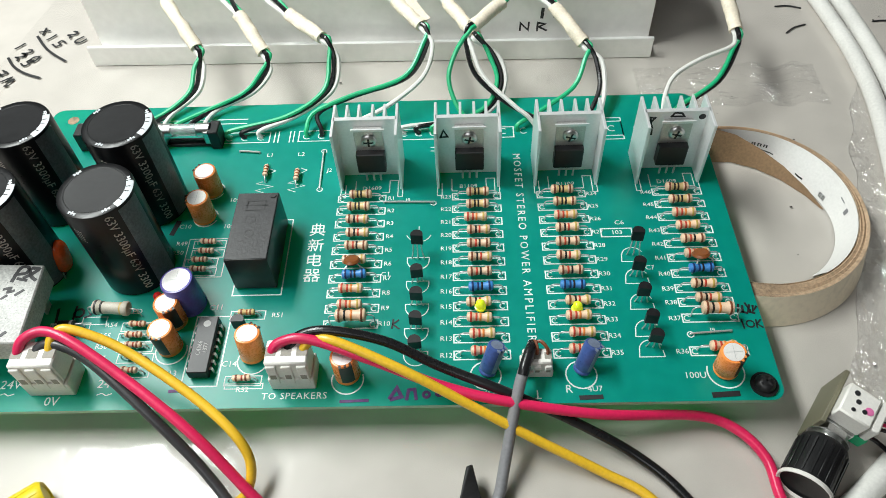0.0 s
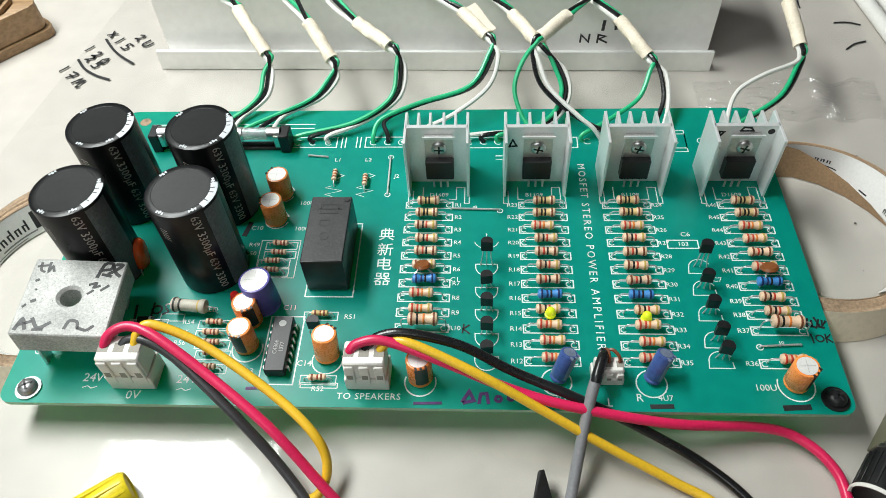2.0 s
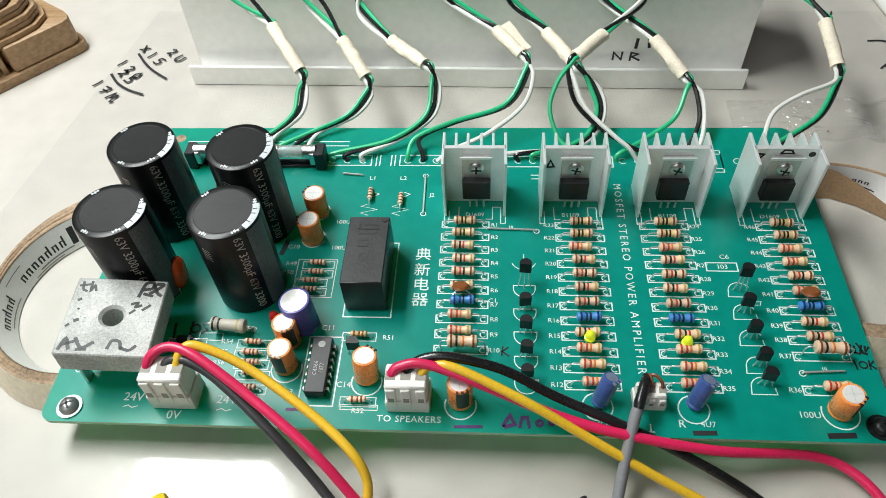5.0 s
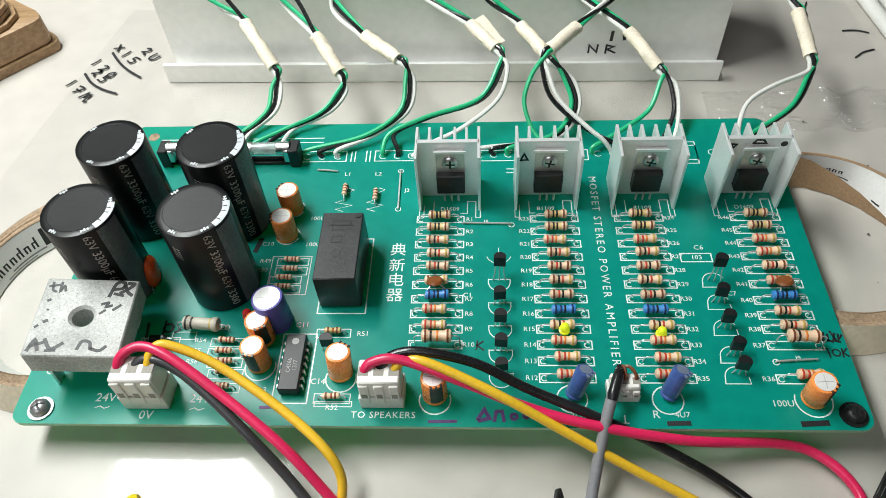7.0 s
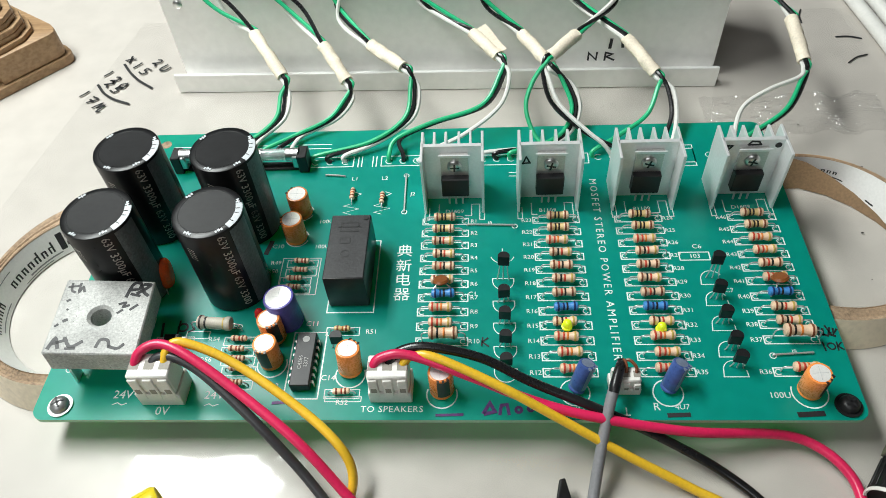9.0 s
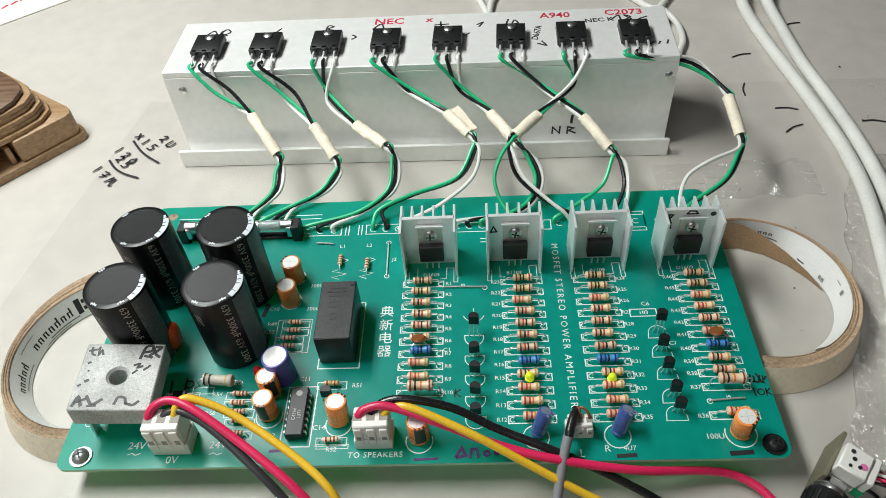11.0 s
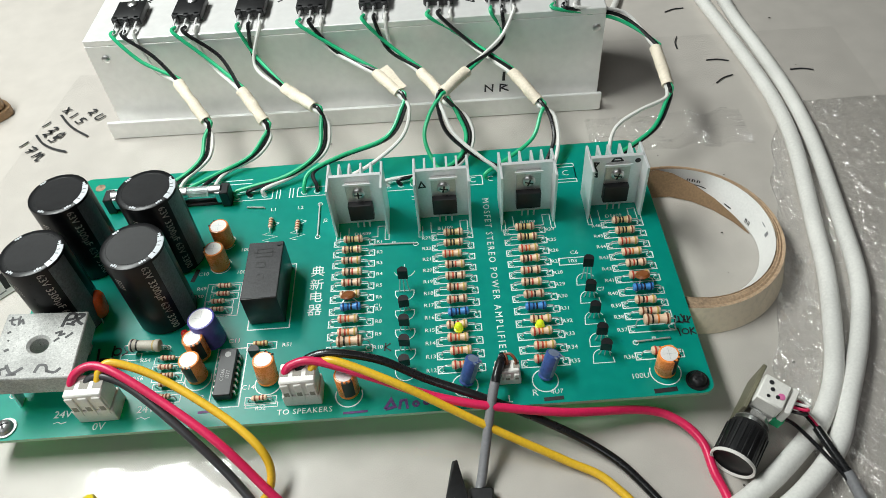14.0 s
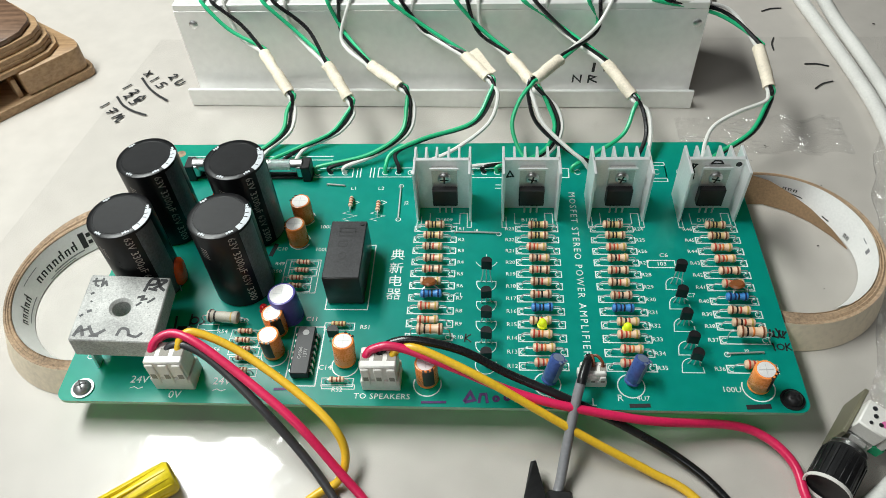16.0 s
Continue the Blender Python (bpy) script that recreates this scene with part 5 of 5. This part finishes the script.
tape_roll("roll of double-sided tape with a loose printed liner", (137, 172.5, 40.5, 40.5), (137, 169.5, 41.5, 41.5), (138.5, 174.5, 36.0, 37.0), (142.5, 173, 28.0, 28.5), 112, -62,
          word(72, 3.6, 0.40, 0.62, "sss") + [(70, 60, 0.74, 0.79, 1), (60, 58, 0.74, 0.79, 1)] + [(91, 84, 0.34, 0.42, 1), (44, 38, 0.78, 0.83, 1)] + word(22, 3.4, 0.66, 0.9, "ss") + [(6, 1, 0.3, 0.34, 0), (-3, -6, 0.3, 0.5, 0)],
          [((124, 203, 0.5), (125, 209, 12.0)), ((133, 204, 0.5), (135, 209.8, 12.4)), ((141, 204, 0.5), (142, 208.6, 10.6)), ((150, 200, 0.5), (150.5, 204, 7.6)), ((158, 193.5, 0.5), (158.5, 196.6, 5.0)), ((164.5, 185.5, 0.5), (165, 187, 2.8)), ((168.8, 178, 0.5), (169, 178.2, 0.9))], 38)
tape_roll("roll of double-sided tape with printed white inside", (-133, 152.5, 39.5, 44.0), (-133.5, 150.5, 42.0, 46.0), (-133, 150.5, 36.0, 37.5), (-133, 150, 32.0, 32.5), 70, 300,
          word(136, -5.4, 0.34, 0.72, "tstssss") + [(128, 132, 0.2, 0.8, 1), (124, 127, 0.3, 0.45, 1), (124, 127, 0.58, 0.72, 1)] + [(132, 158, 0.82, 0.87, 0), (140, 164, 0.92, 0.95, 0)] + word(186, -5.0, 0.34, 0.7, "tstss") + [(182, 206, 0.82, 0.86, 0), (166, 182, 0.2, 0.23, 0)])

# ---- potentiometer ----
pot = thing("potentiometer", "black knob potentiometer lying on the bench with a white plug", "potentiometer", 127.2, 71.2, 7.6, 0)
ux = Vector((12.0, 15.5, 1.0)).normalized()
dv = Vector((0.30, 0.57, -0.76))
dv = (dv - ux * dv.dot(ux)).normalized()
nv = ux.cross(dv).normalized()
POT = Matrix(((ux.x, nv.x, dv.x, 0), (ux.y, nv.y, dv.y, 0), (ux.z, nv.z, dv.z, 0), (0, 0, 0, 1)))
SPIN = POT @ Matrix(((0, 0, 1, 0), (1, 0, 0, 0), (0, 1, 0, 0), (0, 0, 0, 1)))
knob = part("knob", move(lathe(B(), [(6.2, 1.6), (7.1, 1.3), (7.3, 0.6), (7.3, 1.8), (7.0, 2.0), (6.8, 14.2), (6.3, 15.3), (2.5, 15.4)], 40), SPIN), M_BLACK, pot)
part("skirt_ring", move(lathe(B(), [(6.6, 0.9), (7.2, 0.2), (7.5, 0.3), (7.55, 1.1), (7.35, 1.5)], 40, caps=False), SPIN), M_WHITE, knob, "white ring")
for k in range(20):
    part("grip_rib", move(move(box(B(), 6.75, 7.2, -0.35, 0.35, 2.2, 13.6, 0.1), RZ(k * 18)), SPIN), M_BLACK, knob)
part("threaded_bush", move(lathe(B(), [(3.3, 15.2), (3.5, 15.6), (3.2, 16), (3.5, 16.4), (3.2, 16.8), (3.4, 17.5)], 20), SPIN), M_CHROME, pot)
part("washer", move(lathe(B(), [(5.8, 17.2), (5.8, 17.8), (3, 17.9)], 24), SPIN), M_CHROME, pot)
part("nut", move(lathe(B(), [(4.9, 18.0), (5.2, 18.3), (5.2, 20.0), (4.9, 20.3)], 6), SPIN), M_CHROME, pot)
part("metal_case", move(box(B(), 20.3, 26.5, -4.6, 4.2, -4.0, 4.5, 0.5), POT), M_CHROME, pot)
part("circuit_card", move(box(B(), 17.5, 36.5, 4.4, 5.8, -7.5, 7.5, 0.2), POT), M_CARD, pot, "olive grey circuit card")
part("plug", move(box(B(), 21.0, 31.0, -5.0, 4.2, -11.5, -4.2, 0.5), POT), M_WHITE, pot, "white plug with marker dots")
part("plug_lip", move(box(B(), 21.6, 32.0, -7.8, -5.4, -10.5, -3.5, 0.4), POT), M_WHITE, pot)
part("green_part", move(box(B(), 22.0, 27.5, -8.5, -5.0, -3.0, 2.0, 0.4), POT), M_GREEN_W, pot)
for x, y, w in ((24.5, -2.0, 0.7), (26.3, 0.4, 0.75), (28.6, 1.6, 0.8), (23.3, 0.8, 0.6)):
    d = lathe(B(), [(w, -11.72), (w, -11.5)], 10, x, y)
    part("marker_dot", move(d, POT), M_INK, pot)
d = lathe(B(), [(1.2, -11.70), (1.2, -11.5)], 10, 25.4, -3.0)
part("pink_dot", move(d, POT), M_PINK, pot)
for k, m in enumerate((M_BLACK_W, M_RED_W, M_WHITE_W)):
    p0 = POT @ Vector((25 + 1.8 * k, -7.6, -7))
    p1 = POT @ Vector((26 + 1.6 * k, -12.5, -9))
    part("wire", tube(B(), [p0, p1, (26 + k, 19 + k, 3.6), (30 + k * 0.8, 12, 2.4), (32.5 + k * 0.7, 5, 1.8)], 0.55, 7, 6), m, pot)
part("heat_shrink", tube(B(), [(31, 10, 2.2), (33.2, 2, 1.6), (36, -6, 0.4)], 1.5, 10, 6), M_BLACK_W, pot, "black heat-shrink sleeve")
part("grey_cable", tube(B(), [(35.6, -5, 0.6), (38, -13, -2.2), (42, -24, -5.2), (50, -45, -5.5), (54, -70, -5.5)], 1.9, 10, 6), M_GREY_W, pot, "grey shielded cable")
part("black_lead", tube(B(), [POT @ Vector((24, -6, -1)), (25, 12, 1.0), (33, -4, 1.0), (44, -20, -5.5), (66, -38, -6.5)], 0.7, 7, 6), M_BLACK_W, pot)

# ---- white mains cables ----
cable("white_cable", "thick white mains cable across the bench", [(70, 36, 3.7), (118, 55, 3.7), (136, 64.5, 3.7), (151, 75.5, 3.7), (165, 88.5, 3.7), (177, 108.5, 3.7), (189.5, 146.2, 3.7), (196, 177, 3.7), (206, 227.5, 3.7), (208.5, 260, 3.7), (207.5, 288, 3.7), (204, 325, 3.7), (199, 370, 3.7), (196, 405, 5), (195, 430, 10.8), (195, 494, 11.2), (200, 545, 10.8), (204, 640, 3.7)], 3.5, M_WHITE_W)
cable("white_cable", "thick white mains cable beside its twin on the bench", [(90, 30, 3.7), (132, 52, 3.7), (150, 63, 3.7), (165.5, 77, 3.7), (176, 93.5, 3.7), (190.5, 118.8, 3.7), (201.5, 145.1, 3.7), (207.5, 175.6, 3.7), (215.5, 230, 3.7), (217.5, 270, 3.7), (215.5, 310, 3.7), (212.5, 345, 3.7), (212, 384, 4), (211, 410, 6), (210.5, 430, 10.8), (209, 494, 11.2), (215, 545, 10.8), (220, 640, 3.7)], 3.5, M_WHITE_W)
cable("white_cable", "thin white cable looped behind the heat sink bar", [(-60, 600, 2.4), (-27, 526, 2.4), (13, 488, 2.4), (31, 430, 2.4), (34, 418, 2.4), (38, 440, 2.4), (52, 467, 2.4), (80, 479, 2.4), (108, 471, 2.4), (130, 432, 2.4), (142, 416, 2.4), (152, 428, 2.4), (160, 440, 3), (172, 456, 9.4), (186, 490, 9.6), (190, 545, 9.6), (190, 580, 2.4)], 2.2, M_WHITE_W)
cable("white_cable", "thin white cable end curling beside the bar", [(142, 416, 2.4), (146, 400, 2.4), (140, 390, 2.4), (136, 400, 2.4), (144, 408, 6), (152, 398, 2.4), (152, 378, 2.4), (146, 362, 2.4)], 2.0, M_WHITE_W)
cable("black_wire", "thin black wire on the bench behind the bar", [(48, 540, 0.9), (52, 512, 0.9), (53, 495, 0.9), (50, 486, 0.9)], 0.8, M_BLACK_W)

# ---- wooden block ----
wood_stand = thing("wooden_stand", "brown varnished wooden stand with plywood steps and a dark slot", "wood block", 0, 0, 0)
FD, FN = Vector((0.67, 0.742)), Vector((-0.742, 0.67))


def along(q, w):
    """Point on the stand: q along its front edge from the corner, w inward."""
    p = Vector((-197.5, 306.0)) + FD * q + FN * w
    return (p.x, p.y)


def stand_slab(name, z0, z1, pts, material, bevel, label=""):
    bm = prism(B(), pts, z0, z1)
    bmesh.ops.bevel(bm, geom=list(bm.edges), offset=bevel, segments=2, affect="EDGES", profile=0.5)
    return part(name, bm, material, wood_stand, label)


stand_slab("base_board", 0, 4.8, [along(-190, 0), along(-4, 0), along(-0.5, 1.2), along(1.4, 5), along(1.2, 9), along(-4, 44), along(-9, 75), along(-30, 150), along(-190, 150)], M_WOOD, 0.7)
stand_slab("thick_board", 5.1, 18.5, [along(-36, 1.5), along(-6, 1.5), along(-2.6, 2.6), along(-0.8, 6), along(-0.8, 10), along(-6, 44), along(-11, 73), along(-32, 146), along(-185, 146), along(-185, 26), along(-38, 26)], M_WOOD, 0.8)
stand_slab("slot_post", 5.1, 16, [along(-41, 4), along(-38.5, 4), along(-38.5, 12), along(-41, 12)], M_WOOD, 0.4)
for k in range(5):
    o = 3.5 + 0.9 * k + 0.9 * (k % 2)
    stand_slab("plywood_step", 18.6 + 2.7 * k, 21.2 + 2.7 * k, [along(-185, o), along(-24 - o, o), along(-14 - o * 0.8, o + 1.5), along(-6 - o, o + 7), along(-3.5 - o, o + 16), along(-6 - o, 46), along(-12 - o, 74), along(-33 - o, 140), along(-185, 140)], M_WOOD, 0.5)
stand_slab("top_board", 32.2, 35.0, [along(-185, 8), along(-32, 8), along(-24, 10), along(-16, 17), along(-13.5, 26), along(-15, 48), along(-22, 76), along(-43, 138), along(-185, 138)], M_WOOD_D, 0.6, "darker worn top")

# ---- things at the back of the bench ----
cal = thing("printed_leaflet", "white printed leaflet with a blue panel", "leaflet", -254.0, 500.0, 0.3, 40)
part("sheet", box(B(), -110, 57, -10, 75, 0, 0.6), M_PAPER, cal, smooth=False)
part("blue_panel", prism(B(), [(-15, 8), (40, 10), (52, 42), (10, 34)], 0.6, 0.7), M_PAPER_B, cal, smooth=False)
part("pale_blue_panel", prism(B(), [(-40, 10), (-15, 8), (10, 34), (-20, 40)], 0.6, 0.68), M_LINER, cal, smooth=False)
for k in range(7):
    part("printed_bar", stroke(B(), [(-70 + 6 * k, 40), (-92 + 6 * k, 74)], 1.2, 0.62), M_GREY_W, cal, smooth=False)
for k in range(8):
    part("printed_bar", stroke(B(), [(-42 + 6 * k, 0), (-40 + 6 * k, 4)], 1.0, 0.62), M_GREY_W, cal, smooth=False)
    part("red_bar", stroke(B(), [(-100 + 7 * k, 10 + 1.0 * k), (-96 + 7 * k, 12 + 1.0 * k)], 2.0, 0.62), M_INK_R, cal, smooth=False)
bag = thing("black_pouch", "black glossy pouch with a grey window on the bench", "pouch", 238, 470, 0, 0)
bm = prism(B(), [(-52, -41), (0, -44), (54, -40), (66, -24), (62, 60), (-64, 66), (-60, 20)], 0, 7)
part("pouch", bm, M_PHONE, bag, smooth=False)
part("window", prism(B(), [(0, -20), (30, -18), (28, 40), (-6, 40)], 7.0, 7.3), M_GREY_W, bag, smooth=False)
box_ = thing("small_carton", "white and navy carton on the bench", "carton", 345, 452, 0, 12)
part("carton", box(B(), -25, 25, -18, 25, 0, 12, 0.6), M_PAPER, box_, smooth=False)
part("navy_panel", box(B(), -25.1, 25.1, -18.2, -12, 2, 12.1), M_NAVY, box_, smooth=False)

# ---- plastic sheet, bubble film and handwriting on the bench ----
sheet = B()
N = 30
def sheet_left(y):
    return -171.0 + 0.161 * (y - 339.0)


vs = []
for i in range(N + 1):
    row = []
    for j in range(N + 1):
        y = -20 + 359.0 * j / N - 8 * (j / N) * (i / N)
        x0 = sheet_left(y)
        row.append(sheet.verts.new((x0 + (266 - x0) * i / N, y, 0.35 + 0.25 * noise.noise(Vector((i * 0.7, j * 0.7, 0))))))
    vs.append(row)
for i in range(N):
    for j in range(N):
        sheet.faces.new((vs[i][j], vs[i + 1][j], vs[i + 1][j + 1], vs[i][j + 1]))
sh = part("plastic_sheet", sheet, M_SHEET)
sh.visible_shadow = False
tagged(sh, "thin clear plastic sheet lying under the board", "plastic sheet")
bub = B()
N = 70
vs = []
for i in range(N + 1):
    row = []
    for j in range(N + 1):
        x, y = 150 + 130 * i / N, 40 + 225 * j / N
        edge = x - (158 + max(0, (y - 110)) * 0.33 + 5 * noise.noise(Vector((y * 0.05, 3, 0))))
        z = 0.9 + 1.1 * abs(noise.noise(Vector((x * 0.16, y * 0.16, 1)))) + 0.5 * noise.noise(Vector((x * 0.45, y * 0.45, 4)))
        row.append(bub.verts.new((x + max(0, -edge) , y, max(0.7, z))))
    vs.append(row)
for i in range(N):
    for j in range(N):
        bub.faces.new((vs[i][j], vs[i + 1][j], vs[i + 1][j + 1], vs[i][j + 1]))
bw = part("bubble_wrap", bub, M_BUBBLE)
bw.visible_shadow = False
tagged(bw, "crinkled clear bubble wrap on the bench", "bubble wrap")
scrap = B()
N = 36
vs = [[scrap.verts.new((112 + 78 * i / N, 236 + 26 * j / N + 4 * noise.noise(Vector((i * 0.2, 7, 0))), 0.9 + 3.2 * abs(noise.noise(Vector((i * 0.31, j * 0.33, 9)))) + 1.2 * abs(noise.noise(Vector((i * 0.9, j * 0.9, 2)))))) for j in range(N + 1)] for i in range(N + 1)]
for i in range(N):
    for j in range(N):
        scrap.faces.new((vs[i][j], vs[i + 1][j], vs[i + 1][j + 1], vs[i][j + 1]))
cf = part("crumpled_film", scrap, M_FILM)
cf.visible_shadow = False
tagged(cf, "crumpled strip of clear plastic film behind the board", "plastic film")
note = B()


NU, NV = Vector((0.72, -0.694)), Vector((0.694, 0.72))


def jot(x, y, glyph, size=5.2, w=1.1):
    """One handwritten sign: strokes in a unit square, its lower left corner at x, y, written aslant."""
    for pts in glyph:
        ink_curve(note, [(x + size * (p * NU.x * 0.75 + q * NV.x), y + size * (p * NU.y * 0.75 + q * NV.y)) for p, q in pts], w, 0.75, 0.05)


SIGN = {
    "1": [[(0.4, 1), (0.5, 0.5), (0.5, 0)]],
    "2": [[(0.1, 0.8), (0.5, 1), (0.8, 0.7), (0.2, 0.1)], [(0.2, 0.1), (0.6, 0.2), (1, 0)]],
    "x": [[(0, 0.9), (1, 0.1)], [(0.9, 0.9), (0.1, 0.1)]],
    "5": [[(0.9, 1), (0.2, 0.9), (0.2, 0.55)], [(0.2, 0.55), (0.8, 0.5), (0.7, 0.05), (0, 0)]],
    "0": [[(0.5, 1), (0.1, 0.5), (0.5, 0), (0.9, 0.5), (0.5, 1)]],
    "u": [[(0.1, 1), (0.1, 0.2), (0.5, 0), (0.9, 0.3), (0.9, 1)]],
    "7": [[(0, 0.9), (0.9, 1), (0.4, 0)], [(0.2, 0.45), (0.9, 0.5)]],
    "m": [[(0, 0), (0.2, 1), (0.5, 0.3)], [(0.5, 0.3), (0.8, 1), (1.1, 0), (1.4, 0.2)]],
}
for x, y, chars in ((-156, 301.5, "2u"), (-171, 304.5, "x15"), (-179, 293, "120"), (-176, 285, "25"), (-186, 277, "17m")):
    for k, c in enumerate(chars):
        jot(x + 7.4 * k * NU.x, y + 7.4 * k * NU.y, SIGN[c], 5.0, 0.95)
for pts in ([(-170, 301), (-164, 293), (-158, 287), (-150, 281)], [(-178.5, 284.5), (-173, 277.5), (-166, 272.5), (-158, 269)]):
    ink_curve(note, pts, 1.3, 0.75, 0.05)
tagged(part("handwritten_note", note, M_INK, smooth=False), "black marker sums written on the plastic sheet", "writing")
crumbs = B()
for k in range(70):
    x, y = rnd.uniform(-150, 240), rnd.uniform(60, 420)
    s = rnd.uniform(0.15, 0.5)
    box(crumbs, x - s, x + s, y - s * 0.6, y + s * 0.6, 0.6, 0.6 + s * 0.6)
tagged(part("bench_crumbs", crumbs, M_DIRT, smooth=False), "dark crumbs and specks scattered on the bench", "crumbs", kind="stuff")
for k, (x, y, a) in enumerate(((183, 360, 12), (193, 306, -12), (192, 289, 28), (176, 326, 75), (140, 450, 40), (234, 292, -10), (222, 392, 15))):
    c = thing("wire_offcut", "short black wire offcut on the bench", "wire offcut", x, y, 0, a, "wire offcuts on the bench")
    part("strand", tube(B(), [(-6, 0, 0.5), (0, 1.2, 0.6), (6, 0.4, 0.5)], 0.4, 5, 4), M_INK, c)

# ---- wire nut and test clip at the front ----
nut = thing("wire_nut", "bright yellow ribbed wire connector on the bench", "wire nut", -95.6, 64.3, 5.5, 36)
prof = [(3.2, -16), (4.2, -14), (4.6, 0), (5.4, 8), (5.6, 13), (4.9, 14), (4.4, 13.4)]
shell = part("shell", lathe(B(), prof, 28, 0, 0, "x"), M_NUT, nut)
for k in range(12):
    part("rib", move(box(B(), -12, 13, -0.5, 0.5, 4.6, 5.7, 0.2), Matrix.Rotation(radians(30 * k), 4, "X")), M_NUT, shell)
clip = thing("test_clip", "black jawed test clip under the grey cable", "clip", 38.5, 70.0, 0, 0)
bm = prism(B(), [(-3.4, 9.0), (-1.6, 9.6), (1.4, -4), (5.0, -16), (-8.5, -16), (-6.6, -6)], 5.0, 8.0)
bmesh.ops.bevel(bm, geom=list(bm.edges), offset=0.4, segments=2, affect="EDGES", profile=0.5)
part("upper_jaw", bm, M_BLACK, clip)
part("rivet", lathe(B(), [(1.5, 7.9), (1.5, 8.3), (0.8, 8.5)], 16, -3.2, -5.5), M_CHROME, clip)
part("lower_jaw", box(B(), 1.5, 10, -18, 1, 0.3, 4.6, 0.8), M_BLACK, clip)
part("spring_pin", lathe(B(), [(1.2, -4), (1.2, 10)], 12, -6, 4.5, "x"), M_CHROME, clip)
